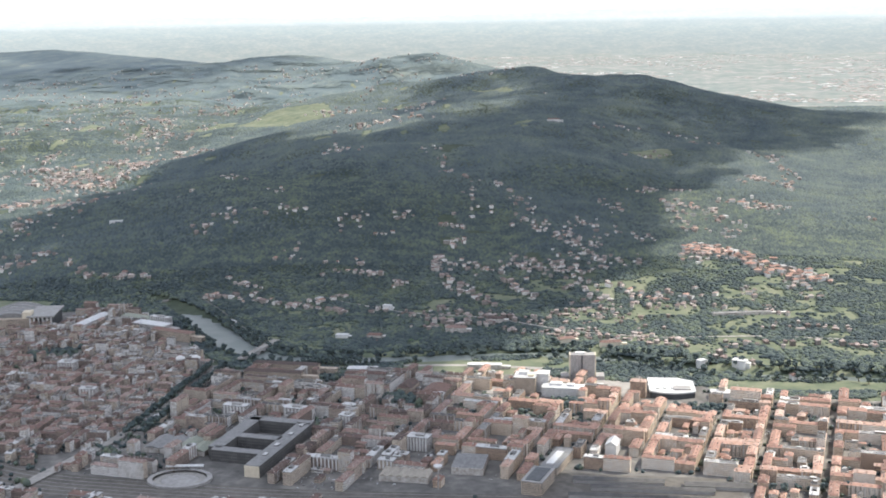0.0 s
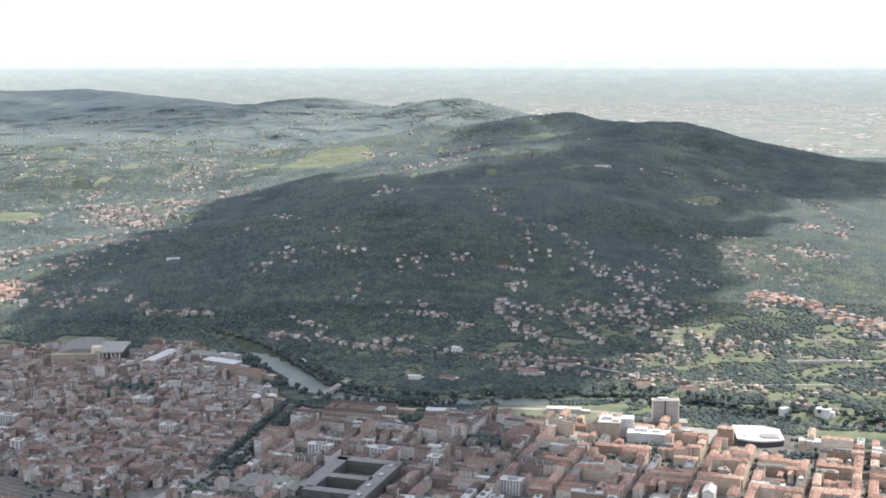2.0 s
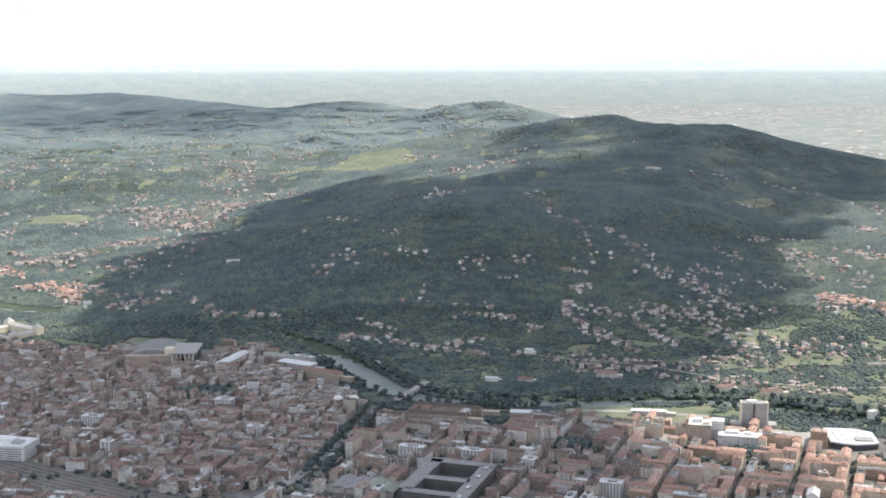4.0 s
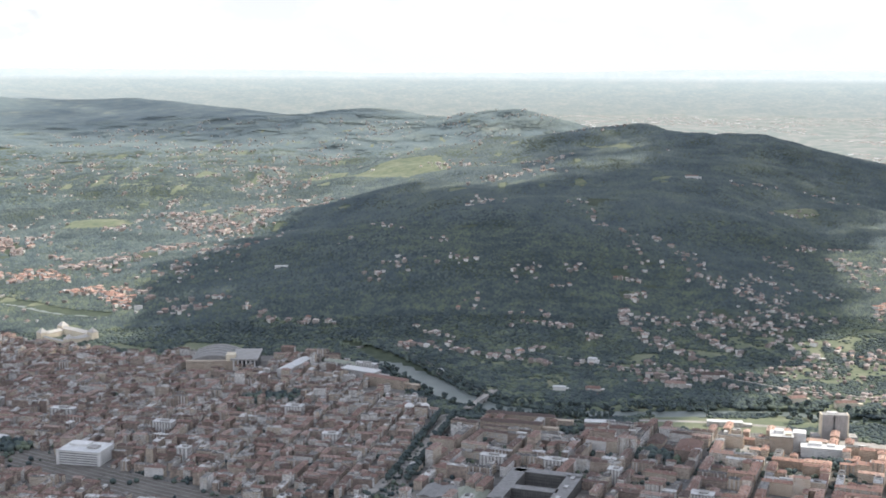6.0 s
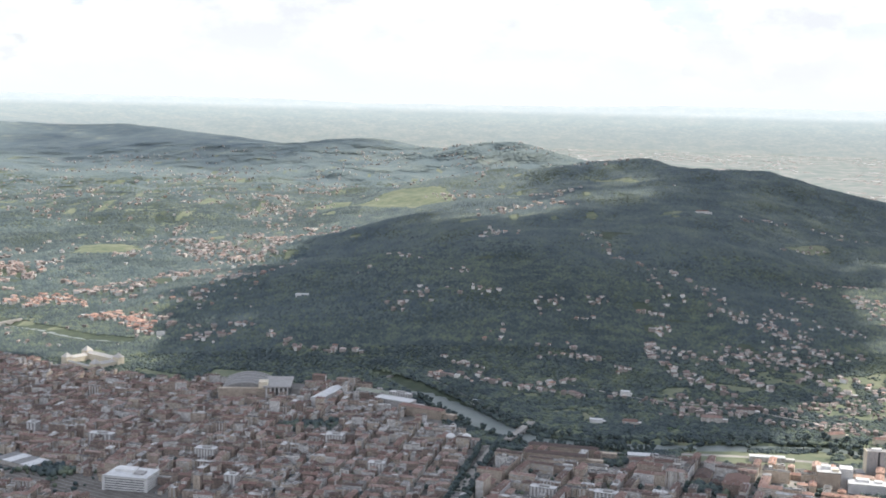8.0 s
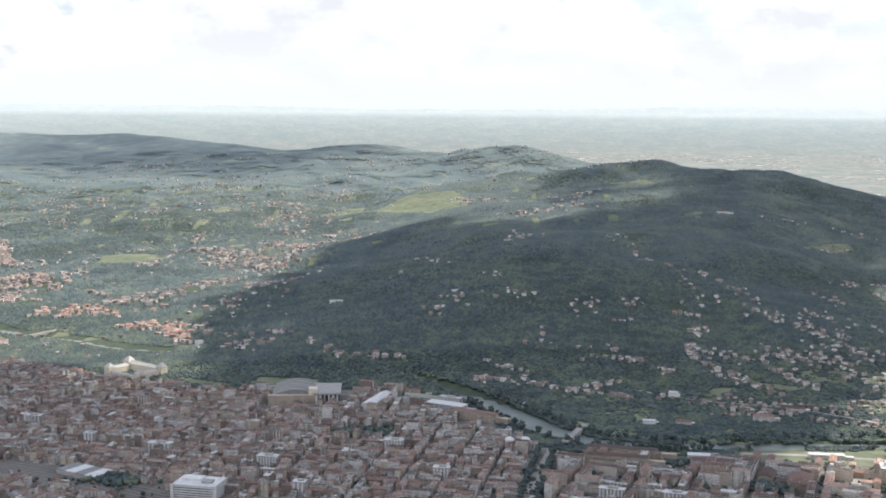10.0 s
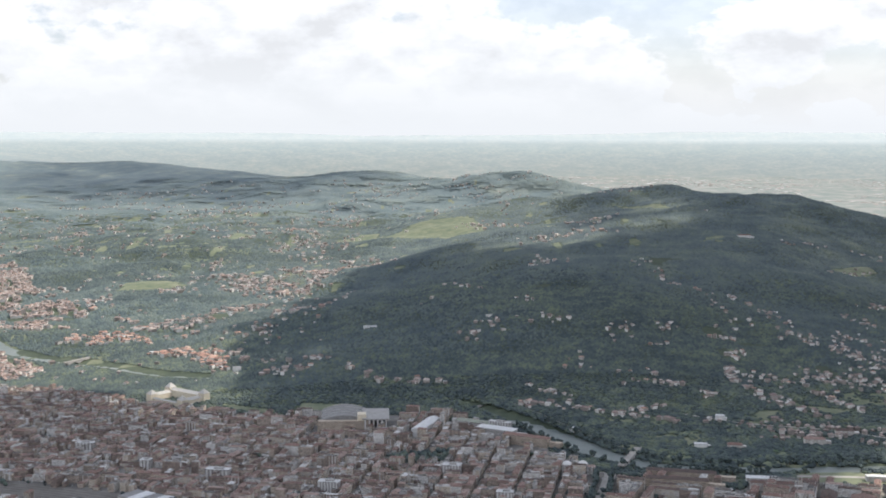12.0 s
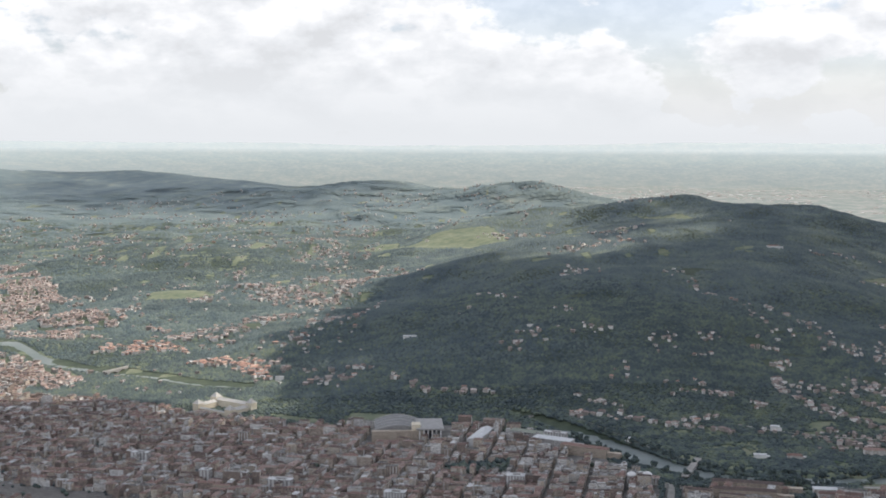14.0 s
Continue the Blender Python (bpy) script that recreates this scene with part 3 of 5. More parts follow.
FAR_COUNTRY = [(-387, 1498, -358, 1606, 20), (-351, 1546, -318, 1495, 12), (-396, 2027, -342, 1979, 14), (-401, 1777, -363, 1651, 10), (-448, 1359, -440, 1418, 8), (-337, 1418, -268, 1354, 14), (-834, 2503, -732, 2360, 8), (-604, 2307, -538, 2282, 8),
               (-370, 2870, -308, 2663, 6), (-687, 1731, -730, 2000, 10), (-638, 1495, -633, 1522, 5), (-464, 1588, -433, 1572, 4), (-540, 1574, -528, 1550, 3), (-299, 1293, -244, 1256, 14), (-141, 2575, -106, 1729, 10), (-162, 1564, -90, 1588, 14),
               (-93, 1265, -20, 1259, 16), (-25, 1457, -20, 1328, 14)]
COUNTRY = [(-427, 1282, -383, 1229, 14), (-381, 1188, -353, 1146, 16), (-381, 1251, -334, 1199, 22), (-335, 1127, -309, 1169, 18), (-346, 1292, -293, 1232, 20), (-446, 1184, -419, 1149, 8), (-375, 1052, -349, 1026, 8), (-306, 967, -291, 987, 8),
           (-568, 1211, -551, 1209, 5), (-510, 1109, -485, 1094, 8), (-434, 991, -393, 953, 10), (-411, 1011, -386, 978, 8), (-384, 949, -361, 965, 10), (-356, 1043, -333, 1048, 10), (-323, 921, -302, 894, 5), (-286, 774, -265, 780, 6)]
RED_ROWS = [(152, 758, 168, 742, 22), (170, 751, 184, 701, 20), (188, 716, 195, 684, 10), (197, 690, 212, 680, 14), (-338, 823, -319, 793, 14), (-376, 857, -336, 832, 26), (-439, 942, -395, 905, 24), (-467, 937, -432, 917, 14)]
RIVERSIDE = [(-267, 800, -255, 789, 4), (-321, 833, -309, 812, 4), (-457, 1043, -439, 1027, 6), (-236, 769, -220, 742, 5), (-213, 735, -179, 725, 9), (-14, 612, 48, 618, 24), (50, 594, 112, 562, 30), (112, 562, 210, 556, 24), (95, 640, 140, 622, 10),
             (30, 600, 60, 584, 14), (60, 598, 110, 572, 18), (-10, 620, 40, 626, 18), (150, 590, 196, 584, 10), (120, 545, 136, 530, 8)]
rng = np.random.default_rng(11)
HOUSES = []  # x, y, turn, size, chance, red roof
cell = {}


def settle(x, y, turn, size, red=0.0):
    key = (round(x / 3.0), round(y / 3.6))
    if key not in cell and y > city_edge(x) + 3 and in_view(x, y):
        cell[key] = 1
        HOUSES.append((x, y, turn, size, rng.random(), red))


for district, wide, red, many, large in ((SHADY_FOOT, 3.0, 0, 2.0, 1.1), (SHADY_SLOPE, 8.0, 0, 2.2, 1.0), (SHADY_QUARTER, 9.0, 0, 2.1, 0.95), (SUNNY_SLOPE, 8.0, 0, 2.2, 1.1), (FAR_COUNTRY, 16.0, 0, 2.8, 1.05), (COUNTRY, 14.0, 0, 3.6, 1.2), (RED_ROWS, 6.0, 1, 3.0, 1.3), (RIVERSIDE, 2.5, 0, 1.5, 1.35)):
    for ax, ay, bx, by, count in district:
        run = math.degrees(math.atan2(by - ay, bx - ax))
        for k in range(int(count * many)):
            f = rng.uniform(-0.08, 1.08)
            x, y = ax + (bx - ax) * f + rng.normal(0, wide * 0.6), ay + (by - ay) * f + rng.normal(0, wide)
            settle(x, y, run + 90 * rng.integers(0, 2) + rng.normal(0, 14), large * rng.uniform(0.5, 0.98) * (min(y, 1900) / 700) ** 0.34, red)
for _ in range(9000):
    x, y = rng.uniform(-1100, 320), rng.uniform(760, 3000)
    lively = vnoise(x, y, 130, 21) * 0.4 + vnoise(x, y, 38, 22) * 0.6
    if lively > (0.57 if x < -240 - 0.05 * (1500 - y) or y > 1700 else 0.86) and y > city_edge(x) + 20:
        settle(x, y, rng.uniform(0, 180), rng.uniform(0.5, 0.95) * (min(y, 1900) / 700) ** 0.34)
HOUSES = np.array(HOUSES)
HOUSES = HOUSES[~((HOUSES[:, 1] > 2250) & (HOUSES[:, 0] > 150 - 0.55 * np.clip(HOUSES[:, 1] - 2750, 0, None)))]
HOUSES = HOUSES[river_gap(HOUSES[:, 0], HOUSES[:, 1]) > 3]

# sunlit old town in three pieces on both banks
RED_TOWN = [[(-760, 1520), (-665, 1414), (-577, 1195), (-575, 1119), (-620, 1110), (-760, 1300)], [(-620, 1130), (-558, 1115), (-529, 1122), (-489, 1070), (-476, 1009), (-512, 978), (-560, 985)],
            [(-560, 930), (-513, 905), (-464, 862), (-447, 822), (-456, 790), (-520, 830)]]


def in_town(x, y):
    x, y = np.asarray(x, float), np.asarray(y, float)
    r = np.zeros(x.shape, bool)
    for poly in RED_TOWN:
        r |= inside(x, y, poly)
    return r & (vnoise(x, y, 30, 33) * 0.6 + vnoise(x, y, 12, 34) * 0.4 > 0.36)


LANES = [[(-60, 668), (-20, 640), (20, 628), (60, 596), (100, 578), (150, 575), (220, 560)], [(-86, 588), (-93, 596), (-109, 628), (-126, 662), (-142, 688)]]


def wood_points(y0, y1, s, seed):
    rng = np.random.default_rng(seed)
    out, y = [], y0
    while y < y1:
        step = s * (y / 600)
        x = np.arange(-225 - 0.375 * y, 0.365 * y + 30, step)
        out.append(np.stack([x + rng.normal(0, step * 0.3, len(x)), np.full(len(x), y) + rng.normal(0, step * 0.3, len(x))], 1))
        y += step
    p = np.concatenate(out)
    gap_ = river_gap(p[:, 0], p[:, 1])
    ok = (p[:, 1] > city_edge(p[:, 0]) + 1.5) & (gap_ > np.where(p[:, 0] < -325, 3.0, np.where(p[:, 0] < -168, -2.0, 1.0)))
    for poly in FIELDS:
        ok &= ~inside(p[:, 0], p[:, 1], poly)
    ok &= ~in_town(p[:, 0], p[:, 1])
    for lane in LANES:
        for px, py, _ in dense([(*q, 0) for q in lane], 1.5):
            ok &= np.hypot(p[:, 0] - px, p[:, 1] - py) > 1.1
    thin = vnoise(p[:, 0], p[:, 1], 26, 8) * 0.6 + vnoise(p[:, 0], p[:, 1], 90, 9) * 0.4
    p = p[ok & (thin > 0.14) & ~(lawn(p[:, 0], p[:, 1]) & (rng.random(len(p)) < 0.9)) & ~((hamlet(p[:, 0], p[:, 1]) > 0.52) & (rng.random(len(p)) < 0.3))]
    p = p[np.argsort(p[:, 1])]
    size_of = np.ones(len(p))
    for x, y, _, size, *_ in HOUSES:
        i, j = np.searchsorted(p[:, 1], (y - (1.6 + y / 260) * size, y + 1.4 * size))
        beside = np.abs(p[i:j, 0] - x) < 1.8 * size
        on_it = beside & (np.abs(p[i:j, 1] - y) < 1.3 * size)
        size_of[i:j] = np.where(on_it, 0.0, np.where(beside, np.minimum(size_of[i:j], 0.42), size_of[i:j]))
    return p[size_of > 0], size_of[size_of > 0]


for y0, y1, s, r, squash, sink in ((440, 740, 1.6, 1.25, 0.6, 0.3), (740, 1000, 1.3, 1.4, 0.7, 0.3), (1000, 1500, 1.25, 1.9, 0.58, 0.2), (1500, 2100, 1.35, 2.8, 0.4, 0.0), (2100, 3300, 1.6, 5.5, 0.2, -0.1)):
    p, grown = wood_points(y0, y1, s, int(y0))
    stay = ~glade(p[:, 0], p[:, 1])
    stay &= ~((p[:, 0] > 300) & (p[:, 1] > 1960))
    if y0 > 2000:
        stay &= p[:, 0] < 190 - 0.55 * np.clip(p[:, 1] - 2750, 0, None)
    p, grown = p[stay], grown[stay]
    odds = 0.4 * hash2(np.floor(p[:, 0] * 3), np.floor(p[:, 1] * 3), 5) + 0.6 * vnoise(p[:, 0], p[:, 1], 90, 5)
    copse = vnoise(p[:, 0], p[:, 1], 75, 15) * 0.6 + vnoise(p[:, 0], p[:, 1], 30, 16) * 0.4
    # The share of haze-coloured leaves grows with distance.
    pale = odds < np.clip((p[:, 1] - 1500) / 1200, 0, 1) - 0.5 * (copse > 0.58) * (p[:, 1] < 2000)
    west = (p[:, 0] < -250 - 0.05 * (1500 - p[:, 1])) & (p[:, 1] > 780)
    sunny, thicket = west & (copse < 0.53), west & (copse > 0.57) & (p[:, 1] < 2000)
    # Greener near leaves give way to the bluer, haze-toned ones with distance.
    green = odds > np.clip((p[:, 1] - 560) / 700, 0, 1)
    for which, m, kind_of in ((green, M_NEARTREE, "leafy mid-green broadleaf trees at the foot of the hill"), (sunny & ~pale & ~green, M_COUNTRY, "mixed light-green trees and hedges in open sunny country"), (thicket & ~pale & ~green, M_COPSE, "dark-green copses on the low hills of the sunny country"), (~pale & ~green & ~sunny & ~thicket, M_TREE, "dense dark-green broadleaf woodland covering the slopes"), (pale & ~green, M_HAZEDTREE, "woodland on distant slopes, haze put into its pale bluish green")):
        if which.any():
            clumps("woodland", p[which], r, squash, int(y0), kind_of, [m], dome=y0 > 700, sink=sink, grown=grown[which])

# ---- hill houses ----
def villa(kind):
    w, d, h = ((3.0, 2.2, 1.5), (2.6, 2.4, 1.9), (3.8, 2.2, 1.3), (2.2, 2.0, 2.2))[kind]
    top = new("villa")
    g = Geo()
    g.prism(rect(0, 0, w, d, 0), -0.9, h, 0)
    part("wall", g, M_VILLA_O, top)
    g = Geo()
    hip_roof(g, 0, 0, h, w, d, 0, 0.62, 0.6)
    roof = part("roof", g, M_HILLROOF_O, top)
    g = Geo()
    g.prism(rect(w * 0.2, 0.25, 0.22, 0.22, 0), h + 0.3, h + 0.85, 0, 0)
    part("chimney", g, M_PLAINWALL, roof)
    return tagged(top, "small plastered villa with a hipped red-tiled roof among trees", "house", "houses on the hillside")


order = np.argsort(HOUSES[:, 1])
protos = [villa(k) for k in range(4)]
used = [False] * 4
stuff = Geo()
for n, i in enumerate(order):
    x, y, a, size, r, red = HOUSES[i]
    z = at_z(x, y)
    if n < 290:
        k = int(r * 4) % 4
        m = pose(x, y, z, 0, 0, a) @ Matrix.Diagonal((size, size, size, 1))
        if used[k]:
            copy_thing(protos[k], m)
        else:
            protos[k].matrix_basis, used[k] = m, True
    else:
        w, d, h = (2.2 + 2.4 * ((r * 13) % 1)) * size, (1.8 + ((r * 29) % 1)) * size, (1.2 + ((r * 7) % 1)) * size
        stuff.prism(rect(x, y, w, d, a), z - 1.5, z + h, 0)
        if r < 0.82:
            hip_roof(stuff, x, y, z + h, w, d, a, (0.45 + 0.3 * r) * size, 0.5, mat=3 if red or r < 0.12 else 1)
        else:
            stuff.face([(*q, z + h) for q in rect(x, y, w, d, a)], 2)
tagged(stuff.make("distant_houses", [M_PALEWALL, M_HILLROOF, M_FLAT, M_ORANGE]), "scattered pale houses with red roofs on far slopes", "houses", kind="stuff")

# ---- city ----
CUT = lambda y: -118 + (y - 459) * 0.16
RAIL = dense([(-560, 640, 9), (-398, 546, 9), (-330, 520, 9), (-276, 487, 9), (-218, 450, 9), (-182, 428, 9), (-140, 402, 9), (-60, 384, 9), (38, 374, 9), (180, 350, 9)], 6.0)
GRID_R, GRID_L = -19.0, -10.0
CITY_PARKS = [[(-205, 563), (-172, 573), (-170, 592), (-200, 585)], [(-30, 486), (-12, 482), (-8, 494), (-26, 498)], [(36, 478), (52, 472), (56, 486), (42, 490)], [(-300, 500), (-282, 492), (-270, 500), (-290, 512)],
              [(86, 470), (104, 463), (108, 474), (90, 480)], [(-58, 524), (-48, 520), (-44, 530), (-54, 534)]]
KEEP_OUT = list(CITY_PARKS)


for q in ((72, 508, 30, 9, -8), (70, 497, 12, 14, -8), (57, 518, 14, 9, -4), (47, 494, 20, 10, -12), (34, 500, 15, 13, -12), (92, 496, 26, 38, -6), (-17, 506, 9, 14, -19), (-5, 499, 12, 16, -19), (-11, 431, 10, 8, -19), (58, 424, 9, 9, -19)):
    KEEP_OUT.append(rect(*q))
for q in ((-223, 648, 42, 34, 4), (-186, 632, 9, 32, -17), (-245, 481, 22, 16, -10), (-70, 432, 31, 52, -17), (-92, 404, 26, 18, 0), (-74, 401, 26, 14, -17), (-15, 402, 22, 12, -12), (7, 410, 16, 20, -12), (12, 392, 30, 14, -8), (-14, 386, 44, 18, -8), (-98, 436, 26, 16, -14), (-338, 724, 60, 36, -39)):
    KEEP_OUT.append(rect(*q))
for q in ((66, 386, 66, 14, -10), (-80, 540, 40, 8, -31), (-300, 512, 24, 14, -30), (-140, 428, 18, 14, 20), (-142, 590, 34, 8, -28), (-72, 536, 42, 7, -12), (-76, 523, 38, 7, -12), (-38, 532, 20, 7, -6), (-36, 522, 26, 6, -8), (-160, 634, 36, 9, -28), (-150, 616, 32, 9, -28), (-136, 600, 34, 8, -28), (112, 486, 18, 8, -8), (29, 390, 22, 10, 68), (37, 411, 24, 9, 68), (62, 396, 60, 16, -8)):
    KEEP_OUT.append(rect(*q))
CITY = []  # x, y, length, depth, height, angle, chance


def fill_block(X, Y, w, d, ang, rng, grain=1.0, runs=(2.6, 7.5), steps=(0.55, 0.78, 0.92, 1.0, 1.0, 1.15)):
    """Houses round a courtyard, with low buildings within."""
    c, s = math.cos(radians(ang)), math.sin(radians(ang))
    h0 = rng.uniform(3.4, 5.0) * grain
    for side in range(4):
        L = w if side % 2 == 0 else d - 7.0 * grain
        run = -L / 2
        while run < L / 2 - 1.8 * grain:
            n = min(rng.uniform(*runs) * grain, L / 2 - run)
            if L / 2 - run - n < 1.8 * grain:
                n = L / 2 - run
            mid, depth = run + n / 2, rng.uniform(2.5, 3.4) * grain
            run += n
            if rng.random() < 0.08:
                continue
            off = (d if side % 2 == 0 else w) / 2 - depth / 2
            lx, ly = ((mid, -off), (off, mid), (mid, off), (-off, mid))[side]
            h = h0 * rng.choice(steps) * rng.uniform(0.95, 1.05) + (rng.random() < 0.09) * rng.uniform(1.2, 2.8) * grain
            CITY.append((X + lx * c - ly * s, Y + lx * s + ly * c, n - 0.02, depth, h, ang + 90 * (side % 2), rng.random()))
    for _ in range(rng.integers(3, 7)):
        lx, ly = rng.uniform(-0.3, 0.3) * w, rng.uniform(-0.3, 0.3) * d
        CITY.append((X + lx * c - ly * s, Y + lx * s + ly * c, rng.uniform(2.0, 6) * grain, rng.uniform(1.6, 3.2) * grain, rng.uniform(0.8, 3.8) * grain, ang + 90 * rng.integers(0, 2), rng.random()))


def blocks(ang, us, vs, keep, seed, grain=1.0):
    rng = np.random.default_rng(seed)
    c, s = math.cos(radians(ang)), math.sin(radians(ang))
    for u0, u1 in zip(us, us[1:]):
        for v0, v1 in zip(vs, vs[1:]):
            bx, by = (u0 + u1) / 2, (v0 + v1) / 2
            X, Y = -100 + bx * c - by * s, 450 + bx * s + by * c
            if 330 < Y < city_edge(X) + 8 and in_view(X, Y, 30) and keep(X, Y, 14):
                first = len(CITY)
                fill_block(X, Y, u1 - u0 - 3.0 * grain, v1 - v0 - 3.0 * grain, ang, rng, grain, *((4.5, 13.0), (0.72, 0.92, 1.0, 1.0, 1.06)) if grain == 1.0 else ((3.0, 9.0),))
                CITY[first:] = [b for b in CITY[first:] if keep(b[0], b[1], 0)]


blocks(GRID_R, [-60, -36, -12, 12, 34, 57, 82, 106, 131, 150, 169, 190, 209, 231, 253, 275, 297], list(np.arange(-120, 200, 26.5)), lambda x, y, k: x > CUT(y) + 6 - k, 31)
blocks(GRID_L, list(np.arange(-600, 200, 17.0)), list(np.arange(-240, 560, 19.5)), lambda x, y, k: x < CUT(y) - 6 + k, 32, 0.84)
town = []
CITY, near_city = town, CITY
for u in np.arange(-900, 100, 11.0):
    for v in np.arange(300, 1500, 13.0):
        X, Y = u + 0.25 * v - 250, v
        if in_town(np.array([X]), np.array([Y]))[0] and float(river_gap(np.array([X]), np.array([Y]))[0]) > 9:
            fill_block(X + rng.normal(0, 1.5), Y + rng.normal(0, 2), 9.3 * rng.uniform(0.7, 1.05), 11.0 * rng.uniform(0.7, 1.05), 14.0 + rng.normal(0, 16), rng, 0.5)
CITY = near_city
for _ in range(420):
    x, y = rng.uniform(-460, 60), rng.uniform(385, 620)
    CITY.append((x, y, rng.uniform(5, 13), rng.uniform(4, 8), rng.uniform(1.0, 2.4), GRID_R if x > CUT(y) else GRID_L, rng.uniform(0.79, 1.0)))
rail_gap = lambda x, y: float(np.min(np.hypot(RAIL[:, 0] - x, RAIL[:, 1] - y)))
kept, taken = [], {}
for b in CITY:
    if not (b[1] < city_edge(b[0]) - 2.5 and rail_gap(b[0], b[1]) > 11.5) or any(inside(np.array([b[0]]), np.array([b[1]]), k)[0] for k in KEEP_OUT):
        continue
    key = (int(b[0] // 15), int(b[1] // 15))
    low_shed = b[6] > 0.79 and b[3] > 3.9
    around = [q for i in (-1, 0, 1) for j in (-1, 0, 1) for q in taken.get((key[0] + i, key[1] + j), ())]
    if low_shed and any(math.hypot(b[0] - q[0], b[1] - q[1]) < (b[2] + q[2]) * 0.5 for q in around):
        continue
    taken.setdefault(key, []).append(b)
    kept.append(b)
CITY = kept
CITY.sort(key=lambda b: math.hypot(b[0] + 100, b[1]))


def sunlit_quarter(x, y):
    """The sunlit quarter by the station, with sunlight put into its brighter tiles."""
    return x > -6 + 0.12 * (y - 400)


far_city, old_town, made = Geo(), Geo(), {True: 0, False: 0}
for n, (x, y, w, d, h, a, r) in enumerate(CITY + town):
    z = at_z(x, y)
    rise = d * (0.17 + 0.12 * ((r * 7) % 1))
    flat_top, striped = r > (0.32 if -182 < x < -108 and y > 548 else 0.68 if x < 20 else 0.82), 0.58 < r < 0.78 and h > 3
    if made[flat_top] < 300 and n < len(CITY):
        made[flat_top] += 1
        top = new("apartment_block" if flat_top else "city_house")
        top.matrix_basis = pose(x, y, z, 0, 0, a)
        g = Geo()
        g.prism(rect(0, 0, w, d, 0), -1.0, h, 0, 0)
        part("wall", g, M_WARM_O if sunlit_quarter(x, y) else M_WALL_O, top)
        g = Geo()
        if flat_top:
            g.prism(rect(0, 0, w + 0.2, d + 0.2, 0), h, h + 0.12, 0, 0)
            g.prism(rect(w * 0.1, 0, w * 0.3, d * 0.5, 0), h + 0.1, h + 0.7, 0, 0)
            roof = part("roof", g, M_FLAT, top)
        else:
            hip_roof(g, 0, 0, h, w, d, 0, rise, 0.35)
            roof = part("roof", g, M_ORANGE_O if sunlit_quarter(x, y) else M_ROOF_O, top)
        g = Geo()
        g.prism(rect(0, 0, w + 0.3, d + 0.3, 0), h - 0.22, h - 0.06, 0, 0)
        part("cornice", g, M_CONCRETE, top, "pale cornice")
        for k in range(1 + int(w / 4)):
            q = -w / 2 + 1 + k * 3.1
            g = Geo()
            g.prism(rect(q, d * 0.14 * (-1) ** k, 0.32, 0.26, 0), h + 0.1, h + (0.6 if flat_top else rise + 0.3), 0, 0)
            part("chimney", g, M_PLAINWALL, roof)
        if striped:
            m = max(2, int(w / 1.3))
            for k in range(m):
                for side in (-1, 1):
                    g = Geo()
                    g.prism(rect((k + 0.5) * w / m - w / 2, side * (d / 2 + 0.12), 0.5, 0.22, 0), 0.5, h - 0.1, 0, 0)
                    part("balcony_stack", g, M_WHITE, top)
        tagged(top, "grey flat-roofed city apartment block" if flat_top else "plastered city apartment house with a red-tiled roof", "building", "flat-roofed city blocks" if flat_top else "city houses")
    elif n >= len(CITY):
        old_town.prism(rect(x, y, w, d, a), z - 1.0, z + h, 0)
        hip_roof(old_town, x, y, z + h, w, d, a, rise, 0.35, mat=1)
    else:
        far_city.prism(rect(x, y, w, d, a), z - 1.0, z + h, 5 if sunlit_quarter(x, y) else 0)
        if flat_top:
            far_city.face([(*q, z + h) for q in rect(x, y, w, d, a)], 2)
        else:
            hip_roof(far_city, x, y, z + h, w, d, a, rise, 0.35, mat=4 if sunlit_quarter(x, y) else 1)
        c, s_ = math.cos(radians(a)), math.sin(radians(a))
        if striped:
            m = max(2, int(w / 1.3))
            for k in range(m):
                for side in (-1, 1):
                    p, q = (k + 0.5) * w / m - w / 2, side * (d / 2 + 0.12)
                    far_city.prism(rect(x + p * c - q * s_, y + p * s_ + q * c, 0.5, 0.22, a), z + 0.5, z + h - 0.1, 3, 3)
        elif flat_top:
            far_city.prism(rect(x + 0.2 * w * c, y + 0.2 * w * s_, w * (0.2 + 0.3 * ((r * 17) % 1)), d * 0.5, a), z + h, z + h + 0.35 + 0.4 * ((r * 11) % 1), 3, 2)
        for k in range(int(w / 1.5)):
            p, q = -w / 2 + 0.7 + 1.5 * k + 0.5 * ((r * 31 * (k + 1)) % 1), d * (0.28 if k % 2 else -0.28)
            px, py = x + p * c - q * s_, y + p * s_ + q * c
            if flat_top:
                far_city.prism(rect(px, py, 0.35, 0.3, a), z + h, z + h + 0.4, 3, 3)
            elif (r * 53 * (k + 2)) % 1 < 0.6:
                far_city.prism(rect(px, py, 0.5, d * 0.26, a), z + h, z + h + rise * 0.72, 0, 4 if sunlit_quarter(x, y) else 1)
            else:
                far_city.prism(rect(px, py, 0.24, 0.24, a), z + h, z + h + rise + 0.3, 3, 3)
M_OLDROOF = material("pale_tiles", [(0.15, (0.20, 0.145, 0.125)), (0.45, (0.32, 0.23, 0.195)), (0.7, (0.42, 0.325, 0.28)), (0.9, (0.54, 0.48, 0.44))], 1.2, 5, island=0.7)
tagged(old_town.make("old_town", [M_PALEWALL, M_OLDROOF]), "sunlit pale houses with pale red-tiled roofs beside the river", "houses", kind="stuff")
tagged(far_city.make("city_blocks", [M_WALL, M_ROOF, M_FLAT, M_PLAINWALL, M_ORANGE, M_WARM]), "dense plastered city blocks with red-tiled roofs", "buildings", kind="stuff")


